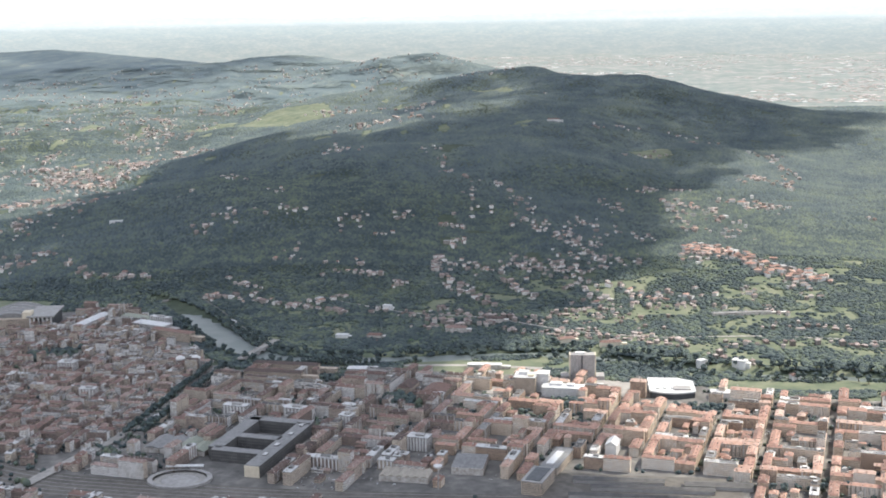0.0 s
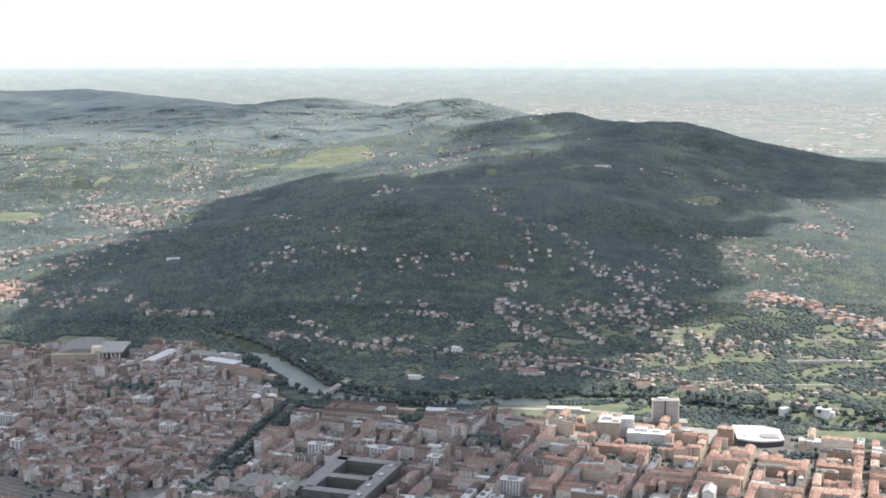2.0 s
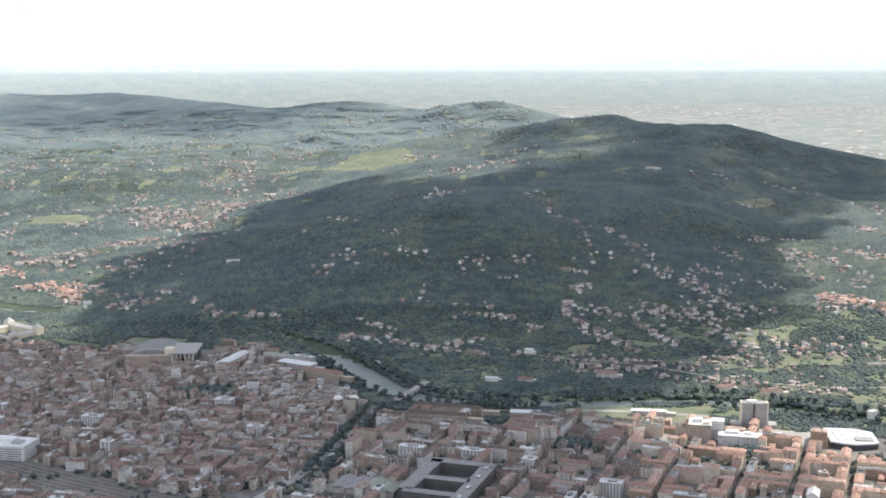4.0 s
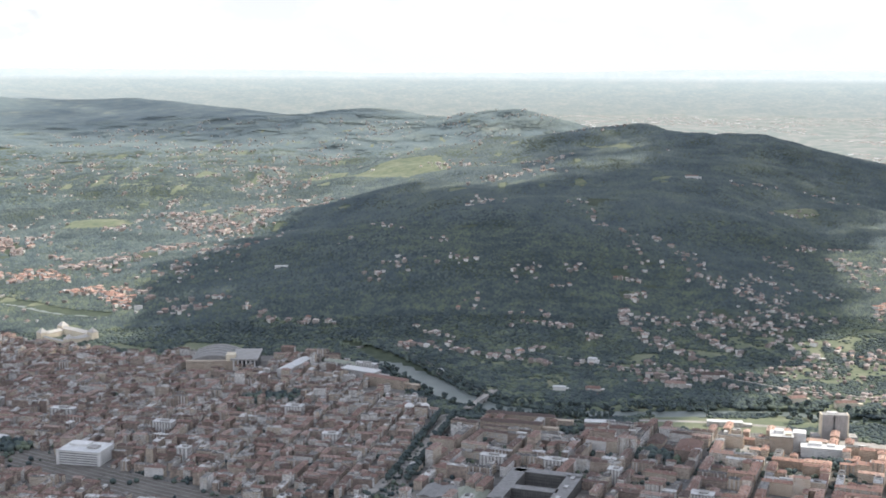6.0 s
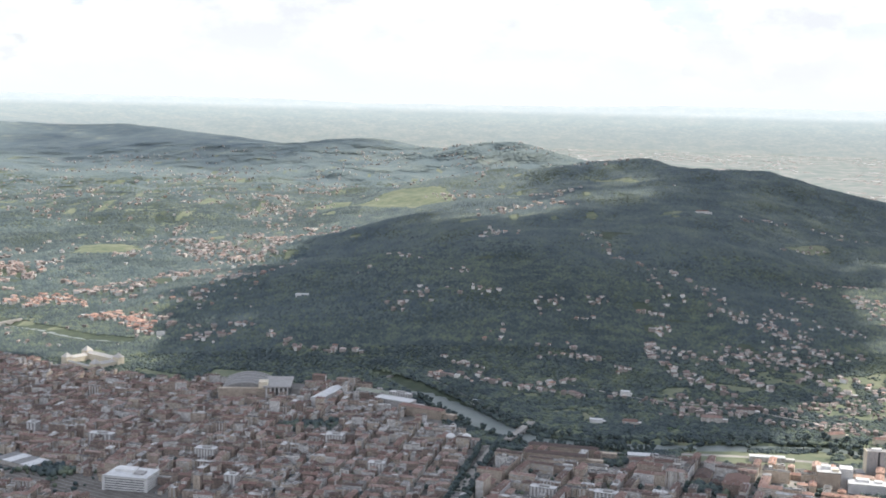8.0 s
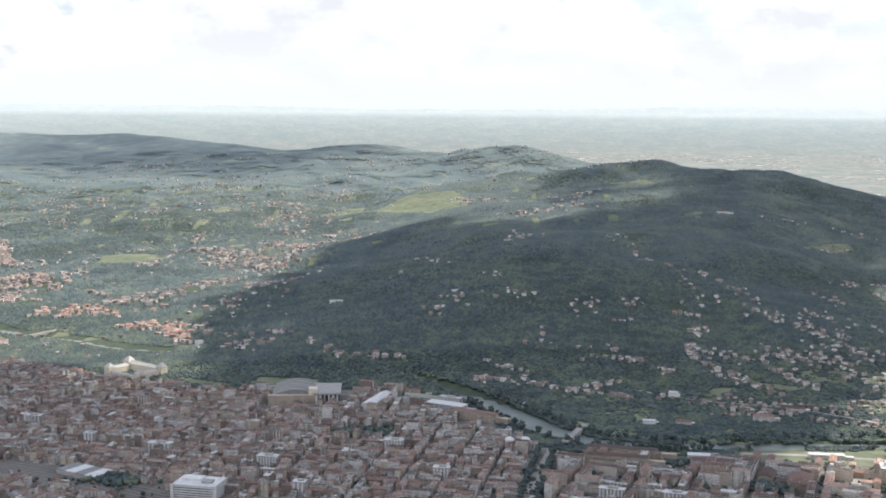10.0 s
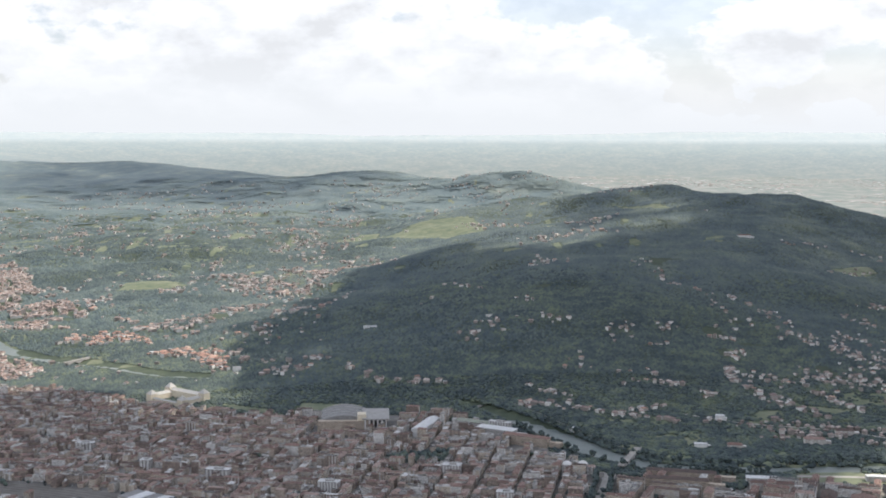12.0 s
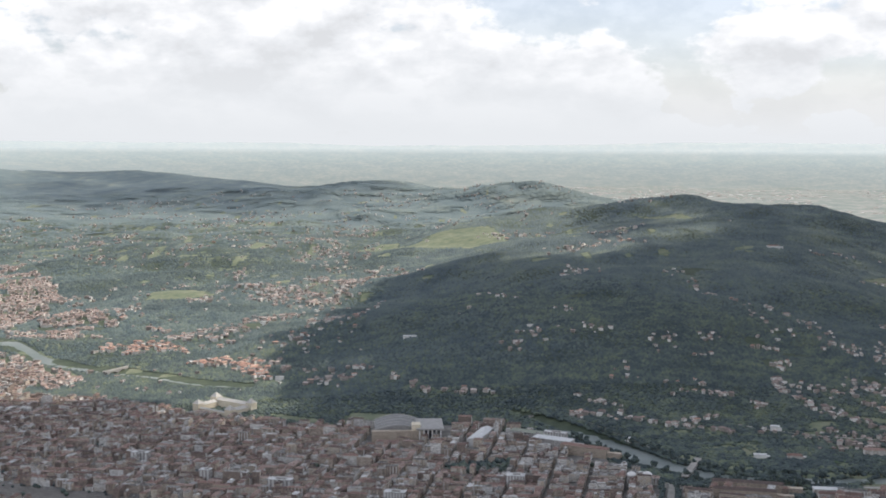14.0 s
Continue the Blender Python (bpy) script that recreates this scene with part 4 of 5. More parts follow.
# ---- streets, railway, avenue ----
def ribbon(name, pts, width, m, lift, label, category):
    p = dense([(*q, 0) if len(q) == 2 else q for q in pts], 5.0)[:, :2]
    t = np.gradient(p, axis=0)
    t /= np.hypot(*t.T)[:, None]
    nrm = np.stack([-t[:, 1], t[:, 0]], 1)
    g = Geo()
    cols = [p + nrm * width * f for f in (-0.5, 0.0, 0.5)]
    zs = [land_z(q[:, 0], q[:, 1]) + lift for q in cols]
    for i in range(len(p) - 1):
        for a_, b_ in ((0, 1), (1, 2)):
            g.face([(*cols[b_][i], zs[b_][i]), (*cols[a_][i], zs[a_][i]), (*cols[a_][i + 1], zs[a_][i + 1]), (*cols[b_][i + 1], zs[b_][i + 1])])
    return tagged(g.make(name, [m]), label, category, kind="structure")


M_BALLAST = material("ballast", [(0.35, (0.085, 0.08, 0.07)), (0.6, (0.165, 0.152, 0.135))], 0.35, 7, big=0.05)
M_RAIL = material("rail_steel", [(0.3, (0.20, 0.19, 0.18)), (0.7, (0.30, 0.29, 0.28))], 2.0, 3, rough=0.5, metal=0.6)
ribbon("railway", RAIL[:, :2].tolist(), 19, M_BALLAST, 0.12, "broad railway yard of brown ballast and tracks", "railway")
for off in (-7.5, -4.5, -1.5, 1.5, 4.5, 7.5):
    t = np.gradient(RAIL[:, :2], axis=0)
    t /= np.hypot(*t.T)[:, None]
    ribbon("railway_track", (RAIL[:, :2] + np.stack([-t[:, 1], t[:, 0]], 1) * off).tolist(), 0.35, M_RAIL, 0.2, "pair of worn steel rails on ballast", "track")
ribbon("avenue", [(-158, 370), (-126, 447), (-118, 470), (-101, 548)], 5.0, M_PALE, 0.5, "wide pale avenue lined with trees", "road")
ribbon("riverside_road", [(-92, 548), (-57, 541), (-26, 544), (9, 542), (42, 534), (72, 519), (107, 506)], 3.2, M_PALE, 0.15, "pale embankment road beside the river", "road")
ribbon("boulevard", [(-38, 382), (-7, 471), (8, 515)], 4.5, M_ROAD, 0.1, "wide asphalt city street with parked cars", "road")
ribbon("hill_road", LANES[0], 1.8, M_PALE, 0.25, "pale road along the foot of the hill", "road")
ribbon("river_path", LANES[1], 0.8, M_ROAD, 0.2, "pale path along the wooded river bank", "path")

def tree():
    top = new("tree")
    bm = bmesh.new()
    bmesh.ops.create_cone(bm, cap_ends=True, segments=7, radius1=0.16, radius2=0.09, depth=1.3, matrix=Matrix.Translation((0, 0, 0.6)))
    for k in range(4):
        bmesh.ops.create_cone(bm, cap_ends=True, segments=5, radius1=0.07, radius2=0.03, depth=1.0, matrix=pose(0, 0, 1.2, 0, 0, k * 90) @ pose(0, 0, 0, 38, 0, 0) @ Matrix.Translation((0, 0, 0.45)))
    me = bpy.data.meshes.new("trunk")
    bm.to_mesh(me), bm.free()
    me.materials.append(M_BARK)
    new("trunk", me).parent = top
    rng = np.random.default_rng(5)
    bm = bmesh.new()
    for k in range(26):
        v = Vector(rng.normal(0, 1, 3)).normalized() * rng.uniform(0.4, 0.95)
        r = rng.uniform(0.3, 0.55)
        got = bmesh.ops.create_icosphere(bm, subdivisions=1, radius=r, matrix=Matrix.Translation((v.x, v.y, 2.1 + v.z * 0.85)))
        for vert in got["verts"]:
            vert.co += Vector(rng.normal(0, 0.08, 3))
    me = bpy.data.meshes.new("crown")
    bm.to_mesh(me), bm.free()
    me.materials.append(M_NEARTREE)
    new("crown", me).parent = top
    return tagged(top, "leafy green plane tree beside avenue and river", "tree", "avenue and river trees")


proto, first = tree(), True
rng = np.random.default_rng(41)
spots = [(CUT(y) + side + rng.normal(0, 0.3), y) for y in np.arange(452, 548, 2.3) for side in (-3.4, 3.4)]
spots += [(x, 546 + rng.normal(0, 0.4)) for x in np.arange(-84, -30, 2.6)] + [(x, 382 + 0.0 * x + rng.normal(0, 0.6)) for x in np.arange(100, 140, 4.0)]
for k in range(0, len(RIV)):
    px, py, hw = RIV[k]
    if -135 < px < 205 and py < 640:
        nx_, ny_ = -tangent[k][1], tangent[k][0]
        for side in (1, -1):
            for j in range(3):
                q = (px + side * nx_ * (hw + rng.uniform(1.6, 4.5)) + rng.normal(0, 2), py + side * ny_ * (hw + rng.uniform(1.6, 4.5)) + rng.normal(0, 2))
                if river_gap(np.array([q[0]]), np.array([q[1]]))[0] > 1.0 and not (-50 < q[0] < 40 and q[1] < py and (j or k % 3)):
                    spots.append(q)
for x, y in spots:
    m = pose(x, y, at_z(x, y), 0, 0, rng.uniform(0, 360)) @ Matrix.Diagonal((*[rng.uniform(0.8, 1.3)] * 3, 1))
    if first:
        proto.matrix_basis, first = m, False
    else:
        copy_thing(proto, m)
pts = []
for poly in CITY_PARKS:
    lo, hi = np.min(poly, axis=0), np.max(poly, axis=0)
    q = rng.uniform(lo, hi, (int((hi - lo).prod() / 3.2), 2))
    pts.append(q[inside(q[:, 0], q[:, 1], poly)])
q = np.stack([rng.uniform(-480, 180, 5000), rng.uniform(380, 780, 5000)], 1)
q = q[(q[:, 1] < city_edge(q[:, 0])) & (vnoise(q[:, 0], q[:, 1], 18, 30) > 0.72)]
free = np.ones(len(q), bool)
for x, y, w, d, *_ in CITY:
    free &= ~((np.abs(q[:, 0] - x) < max(w, d) * 0.6) & (np.abs(q[:, 1] - y) < max(w, d) * 0.6))
for k in KEEP_OUT:
    free &= ~inside(q[:, 0], q[:, 1], k)
clumps("city_trees", np.concatenate(pts + [q[free]]), 1.15, 0.95, 77, "green trees in city parks and courtyards", [M_NEARTREE], sink=0.9)


# ---- landmarks ----
def block(name, x, y, ang, label, category):
    ob = new(name)
    ob.matrix_basis = pose(x, y, at_z(x, y), 0, 0, ang)
    return tagged(ob, label, category)


def box(name, parent, x, y, w, d, z0, z1, m, label="", ang=0):
    g = Geo()
    g.prism(rect(x, y, w, d, ang), z0, z1, 0, 0)
    return part(name, g, m, parent, label)


M_OFFICE = material("office_wall", [(0.3, (0.36, 0.345, 0.33)), (0.7, (0.45, 0.43, 0.41))], 0.6, 4, windows=(0.42, 0.62, GLASS))
M_WHITEWIN = material("white_wall_windows", [(0.3, (0.55, 0.54, 0.52)), (0.7, (0.70, 0.69, 0.67))], 0.5, 4, windows=(0.5, 0.62, GLASS))
M_CREAMWIN = material("cream_wall_windows", [(0.3, (0.36, 0.30, 0.24)), (0.7, (0.48, 0.41, 0.33))], 0.5, 4, windows=(0.5, 0.62, GLASS))
M_GREENROOF = material("green_metal_roof", [(0.3, (0.20, 0.215, 0.17)), (0.7, (0.28, 0.295, 0.24))], 0.8, 4, rough=0.6)
M_DARKWALL = material("dark_concrete_wall", [(0.3, (0.09, 0.087, 0.083)), (0.7, (0.15, 0.145, 0.138))], 0.6, 5, windows=(0.9, 1.1, GLASS))
M_GREYROOF = material("grey_sheet_roof", [(0.3, (0.17, 0.168, 0.165)), (0.7, (0.26, 0.256, 0.25))], 0.8, 4, rough=0.7)
M_WHITEROOF = material("white_sheet_roof", [(0.3, (0.46, 0.46, 0.455)), (0.7, (0.64, 0.64, 0.63))], 0.6, 4, rough=0.6)

# paved forecourts between the tower and the halls
for x, y, w, d in ((72, 508, 30, 9), (70, 497, 12, 14), (20, 503, 12, 10)):
    g = Geo()
    g.prism(rect(x, y, w, d, -8), -2, at_z(x, y) + 0.16, 0, 0)
    tagged(g.make("forecourt", [M_PALE]), "pale paved forecourt with parked cars", "pavement", kind="structure")
# slab tower by the river
o = block("tower_block", 57.5, 518, -4, "tall grey slab office tower with pale side walls", "tower")
box("body", o, 0, 0, 10.4, 4.2, -1, 10.4, M_OFFICE)
for sx in (-5.4, 5.4):
    box("side_wall", o, sx, 0, 0.5, 4.5, -1, 10.9, M_CREAM, "pale end wall")
box("core", o, -0.3, -2.25, 0.5, 0.4, -1, 10.6, M_DARK, "dark vertical joint")
box("parapet", o, 0, 0, 10.2, 4.4, 10.4, 10.8, M_CONCRETE)
box("plant_room", o, -1, 0.2, 4.2, 2, 10.8, 11.5, M_WHITE, "white rooftop plant room")
for sx in (-7.5, 7.5):
    box("podium", o, sx, -1, 3.5, 6, -1, 2.0, M_CONCRETE, "low concrete podium")

# hospital wings
o = block("hospital", 47, 494, -12, "long white flat-roofed hospital wing", "hospital")
box("wing", o, 0, 0, 17, 6.5, -1, 3.8, M_WHITEWIN)
box("roof", o, 0, 0, 17.3, 6.8, 3.8, 4.05, M_WHITEROOF, "white roof")
box("roof_hut", o, -3, 1, 5, 3, 4.05, 5.1, M_WHITE)
box("roof_hut", o, 3, 0.6, 3, 2.4, 4.05, 4.9, M_WHITE)
o = block("hospital_block", 34, 500, -12, "tall cream hospital block with stepped white roofs", "hospital")
box("body", o, -2, 0, 9, 9, -1, 7.0, M_CREAMWIN)
box("wing", o, 5, 2.5, 5, 5.5, -1, 8.0, M_WHITEWIN, "white wing")
box("roof", o, -2, 0, 9.3, 9.3, 7.0, 7.25, M_FLAT)
box("roof_hut", o, -3, 1, 3.5, 3, 7.25, 8.6, M_WHITE)
box("roof_hut", o, 0.5, -2, 2.4, 2, 7.25, 8.2, M_CREAM)
o = block("hall", 91, 489, -6, "low white-roofed hall with a dark curved front", "hall")
g = Geo()
ring = [(-9, 16), (-9, -1.5)] + [(-9 + 18 * k / 10, -1.5 - 2.6 * math.sin(math.pi * k / 10)) for k in range(1, 10)] + [(9, -1.5), (9, 12), (3, 16)]
g.prism(ring, -1, 2.2, 0)
part("wall", g, M_DARK, o, "dark glazed wall")
g = Geo()
g.prism([(a_ * 1.04, b_ * 1.06) for a_, b_ in ring], 2.2, 2.8, 0, 0)
part("roof", g, M_WHITEROOF, o, "white sheet roof")
for k in range(5):
    box("roof_ridge", o, -6 + 3 * k, 7, 1.4, 12 - 0.8 * k, 2.8, 3.1, M_WHITEROOF)
box("roof_step", o, 4, 2, 7, 5, 2.8, 3.3, M_CONCRETE, "pale grey roof step")

# red-roofed halls
for x, y, w, d in ((-17, 505, 11, 6), (-5, 498, 13, 9.5)):
    o = block("red_hall", x, y, -19 + 90, "large hall with a broad red-tiled roof", "hall")
    box("wall", o, 0, 0, w, d, -1, 2.8, M_CREAMWIN)
    g = Geo()
    hip_roof(g, 0, 0, 2.8, w, d, 0, 1.6, 0.3)
    part("roof", g, M_ROOF_O, o)

# block with white vertical fins
def finned(x, y, ang, w, d, h, n, label):
    o = block("finned_block", x, y, ang, label, "building")
    box("body", o, 0, 0, w, d, -1, h, M_OFFICE)
    for k in range(n):
        for side in (-1, 1):
            box("fin", o, -w / 2 + (k + 0.5) * w / n, side * (d / 2 + 0.15), w / n * 0.36, 0.35, 0.3, h, M_WHITE, "white balcony fin")
    box("roof", o, 0, 0, w + 0.3, d + 0.3, h, h + 0.25, M_FLAT)
    box("roof_hut", o, 0.5, 0, w * 0.4, d * 0.5, h + 0.25, h + 0.9, M_CONCRETE)


for q in ((-11, 431, -19, 8.0, 5.0, 5.2, 7), (-60, 470, -19, 9, 4.5, 4.6, 6), (-84, 473, -19, 10, 4, 5.0, 7), (-39, 455, -19, 5, 4.5, 6.0, 4), (-172, 545, -10, 8, 5, 5.5, 6), (-224, 520, -10, 9, 4.5, 5.5, 7),
          (-150, 500, -10, 7, 4, 5.6, 5), (-205, 478, -10, 5, 4, 6.5, 3), (-276, 545, -10, 11, 4.5, 5.0, 6), (-148, 627, -28, 12, 3.4, 5.0, 8), (-312, 560, -10, 5, 4, 6.0, 3), (-352, 600, -10, 9, 4, 5.0, 5)):
    finned(*q, "mid-rise apartment block with white vertical balcony fins")

# exhibition hall: barrel roof between a low front and a columned porch
o = block("exhibition_hall", -229, 647, 4, "large pale exhibition hall with a ribbed barrel roof", "hall")
box("wall", o, 0, 0, 24, 27, -1, 5.6, M_CONCRETE)
box("front_wing", o, 0, -15.3, 27, 3.5, -1, 6.2, M_CREAMWIN, "pale front wing with windows")
g = Geo()
arch = [(-12 + 24 * k / 14, 5.6 + 2.8 * math.sin(math.pi * k / 14)) for k in range(15)]
for (a_, p_), (b_, q_) in zip(arch, arch[1:]):
    g.face([(a_, -13.5, p_), (b_, -13.5, q_), (b_, 13.5, q_), (a_, 13.5, p_)])
g.face([(a_, -13.5, p_) for a_, p_ in arch])
g.face([(a_, 13.5, p_) for a_, p_ in arch[::-1]])
barrel = part("barrel_roof", g, M_GREYROOF, o, "grey ribbed barrel roof")
for yy in (-12, -6, 0, 6, 12):
    g = Geo()
    for (a_, p_), (b_, q_) in zip(arch, arch[1:]):
        g.face([(a_, yy - 0.5, p_ + 0.35), (b_, yy - 0.5, q_ + 0.35), (b_, yy + 0.5, q_ + 0.35), (a_, yy + 0.5, p_ + 0.35)])
        g.face([(a_, yy - 0.5, p_), (b_, yy - 0.5, q_), (b_, yy - 0.5, q_ + 0.35), (a_, yy - 0.5, p_ + 0.35)])
    part("rib", g, M_CONCRETE, barrel, "pale roof rib")
o = block("exhibition_porch", -212, 637, 4, "exhibition pavilion with tall white columns and flat roof", "pavilion")
box("body", o, 0, 6, 12, 20, -1, 6.4, M_DARK, "dark glazed body")
box("roof", o, 0, 5, 14, 24, 6.4, 7.2, M_CONCRETE)
box("tower", o, -7.2, -2, 4.5, 6, -1, 9.0, M_CREAM, "cream stair tower")
for k in range(6):
    box("column", o, -5.4 + k * 2.15, -6, 0.7, 0.7, -1, 6.4, M_WHITE, "white column")
o = block("long_hall", -186, 632, -17 + 90, "long narrow pale hall with a low pitched roof", "hall")
box("wall", o, 0, 0, 28, 6, -1, 3.8, M_WHITE)
g = Geo()
hip_roof(g, 0, 0, 3.8, 28, 6, 0, 1.0, 0.0)
part("roof", g, M_WHITEROOF, o)

# office block beside the railway
o = block("office_block", -245, 481, -10, "broad white office block with banded windows and roof plant", "office")
box("body", o, 0, 0, 17, 12, -1, 5.6, M_DARK, "dark glazed body")
for k in range(6):
    box("floor_band", o, 0, 0, 17.5, 12.5, 0.2 + k * 0.95, 0.75 + k * 0.95, M_WHITE, "white floor band")
for sx in (-8.8, 8.8):
    box("corner_pier", o, sx, -6.2, 1.1, 1.1, -1, 6.0, M_WHITE)
box("roof", o, 0, 0, 17.8, 12.8, 5.6, 6.0, M_WHITEROOF)
box("roof_hut", o, -3, 2, 8, 5, 6.0, 6.9, M_WHITE)
box("roof_hut", o, 4, -1, 4, 4, 6.0, 6.7, M_CONCRETE)

# factory ring with two courts
o = block("courtyard_works", -70, 432, -17, "long flat-roofed works round two dark courtyards", "factory")
for name, q in (("east_wing", (10, -2, 5.5, 46)), ("west_wing", (-11, 6, 5.5, 34)), ("back_wing", (0, 22, 25, 4.5)), ("cross_wing", (0, 3, 16.4, 4)), ("front_wing", (-2, -12, 18.6, 4))):
    box(name, o, *q, -1, 4.4, M_DARKWALL)
    box("roof", o, *q, 4.4, 4.6, M_GREYROOF, "grey flat roof")
box("end_wall", o, 10, -25.1, 5.6, 0.3, -1, 4.4, M_CREAM, "cream end wall")
for yy in (-14, -4, 8, 18):
    box("roof_light", o, 10, yy, 1.6, 2.6, 4.6, 5.0, M_FLAT)
o = block("shed_row", -98, 436, -14, "works sheds with pale green ridged roofs", "shed")
for k in range(4):
    box("shed", o, -9 + 6 * k, 0, 5.6, 13, -1, 2.0, M_PLAINWALL)
    g = Geo()
    hip_roof(g, -9 + 6 * k, 0, 2.0, 13, 5.6, 90, 0.9, 0.0)
    part("roof", g, M_GREENROOF if k > 1 else M_GREYROOF, o, "pale green ridged roof" if k > 1 else "grey ridged roof")
M_BEIGEROOF = material("beige_sheet_roof", [(0.3, (0.27, 0.245, 0.205)), (0.7, (0.38, 0.345, 0.29))], 0.8, 4, rough=0.7)
o = block("warehouse", -15, 402, -12, "low warehouse with a broad ridged beige roof", "warehouse")
box("wall", o, 0, 0, 17, 8, -1, 2.0, M_PLAINWALL)
for k in range(6):
    g = Geo()
    hip_roof(g, -7.1 + 2.84 * k, 0, 2.0, 8, 2.8, 90, 0.6, 0.0, over=0.02)
    part("roof", g, M_BEIGEROOF, o)
# oval track
o = block("oval_track", -92, 403, 0, "oval racing track with a low covered stand", "stadium")
for name, r0, r1, z1, m in (("track", 6.5, 9.0, 0.3, M_PALE), ("infield", 0.0, 6.4, 0.28, M_CONCRETE), ("stand", 9.2, 11.0, 1.1, M_CONCRETE)):
    g = Geo()
    for k in range(40):
        a0, a1 = k * math.tau / 40, (k + 1) * math.tau / 40
        A, B = (math.cos(a0), 0.8 * math.sin(a0)), (math.cos(a1), 0.8 * math.sin(a1))
        g.face([(r0 * A[0], r0 * A[1], z1), (r1 * A[0], r1 * A[1], z1), (r1 * B[0], r1 * B[1], z1), (r0 * B[0], r0 * B[1], z1)])
        g.face([(r1 * A[0], r1 * A[1], -0.8), (r1 * B[0], r1 * B[1], -0.8), (r1 * B[0], r1 * B[1], z1), (r1 * A[0], r1 * A[1], z1)])
    part(name, g, m, o)
box("canopy", o, 0, 8.5, 13, 1.8, 2.0, 2.3, M_WHITEROOF, "white stand roof")
for sx in (-6, -2, 2, 6):
    box("post", o, sx, 8.6, 0.3, 0.3, 0, 2.0, M_CONCRETE)
# station sheds
M_SOOTROOF = material("sooty_sheet_roof", [(0.3, (0.075, 0.073, 0.07)), (0.7, (0.13, 0.127, 0.122))], 0.6, 5)
for x, y, L, w in ((56, 394, 30, 4.0), (66, 386, 40, 3.0), (88, 388, 22, 4.5), (60, 379, 44, 2.4)):
    o = block("station_shed", x, y, -8, "long dark station shed beside the tracks", "shed")
    box("wall", o, 0, 0, L, w, -1, 1.5, M_CONCRETE)
    g = Geo()
    hip_roof(g, 0, 0, 1.5, L, w, 0, 0.6, 0.0)
    part("roof", g, M_SOOTROOF, o, "sooty sheet roof")
g = Geo()
g.prism(rect(62, 388, 66, 24, -8), -3, max(at_z(30, 390), at_z(95, 380)) + 0.14, 0, 0)
tagged(g.make("station_yard", [M_BALLAST]), "dark ballasted station yard with tracks", "yard", kind="structure")
o = block("depot", 37, 411, 68, "pale flat-roofed depot beside the station", "depot")
box("wall", o, 0, 0, 20, 6, -1, 3.2, M_CREAMWIN)
box("roof", o, 0, 0, 20.3, 6.3, 3.2, 3.5, M_GREYROOF, "grey flat roof")
box("roof_light", o, -1, 0.3, 13, 2.6, 3.5, 3.8, M_WHITEROOF, "long white roof light")
o = block("station_office", 29, 391, 68, "cream office block with a dark glazed flat roof", "office")
box("wall", o, 0, 0, 14, 7, -1, 4.6, M_CREAMWIN)
box("roof", o, 0, 0, 14.3, 7.3, 4.6, 4.9, M_CONCRETE, "pale roof edge")
box("roof_glazing", o, 0, 0, 12, 5, 4.9, 5.1, M_DARK, "dark roof glazing")
o = block("grey_hall", 7, 411, -10, "wide grey hall with stepped ridged roofs", "hall")
box("wall", o, 0, 0, 11, 14, -1, 2.6, M_PLAINWALL)
for k in range(4):
    g = Geo()
    hip_roof(g, 0, -5.2 + 3.5 * k, 2.6, 11, 3.4, 0, 0.7, 0.0, over=0.02)
    part("roof", g, M_GREYROOF, o, "grey ridged roof")
o = block("lamp_mast", -4, 391, 0, "tall mast with a round white lamp head", "mast")
g = Geo()
g.prism([(0.22 * math.cos(k * math.tau / 8), 0.22 * math.sin(k * math.tau / 8)) for k in range(8)], -1, 8.0, 0, 0)
part("pole", g, M_CONCRETE, o)
g = Geo()
g.prism([(1.5 * math.cos(k * math.tau / 14), 1.5 * math.sin(k * math.tau / 14)) for k in range(14)], 8.0, 8.5, 0, 0)
part("lamp_head", g, M_WHITE, o, "round white lamp head")
for x, y in ((-121, 545), (-114, 545)):
    o = block("round_tower", x, y, 0, "round pale tower block with a white domed cap", "tower")
    g = Geo()
    g.prism([(2.0 * math.cos(k * math.tau / 16), 2.0 * math.sin(k * math.tau / 16)) for k in range(16)], -1, 5.0, 0, 0)
    part("body", g, M_OFFICE, o)
    g = Geo()
    for r0, r1, z0, z1 in ((2.2, 1.9, 5.0, 5.6), (1.9, 1.0, 5.6, 6.2), (1.0, 0.05, 6.2, 6.5)):
        for k in range(16):
            a0, a1 = k * math.tau / 16, (k + 1) * math.tau / 16
            g.face([(r0 * math.cos(a0), r0 * math.sin(a0), z0), (r0 * math.cos(a1), r0 * math.sin(a1), z0), (r1 * math.cos(a1), r1 * math.sin(a1), z1), (r1 * math.cos(a0), r1 * math.sin(a0), z1)])
    part("dome", g, M_WHITE, o, "white domed cap")
o = block("church", 58, 424, -19, "white church-like hall with a pitched white roof", "church")
box("nave", o, 0, 0, 4, 7, -1, 4.0, M_WHITE)
g = Geo()
hip_roof(g, 0, 0, 4.0, 7, 4, 90, 1.4, 0.0)
part("roof", g, M_WHITEROOF, o)
# depots beside the railway on the left
o = block("goods_depot", -300, 512, -30, "flat goods depot with patched white and grey roofs", "depot")
box("wall", o, 0, 0, 22, 11, -1, 1.8, M_PLAINWALL)
for k, m in enumerate((M_GREYROOF, M_WHITEROOF, M_GREYROOF, M_WHITEROOF)):
    box("roof", o, -8.2 + 5.5 * k, 0, 5.3, 11.2, 1.8, 2.1 + 0.1 * (k % 2), m)

M_PALEROOF = material("pale_slate", [(0.3, (0.34, 0.325, 0.30)), (0.7, (0.47, 0.45, 0.42))], 0.8, 4, rough=0.6)
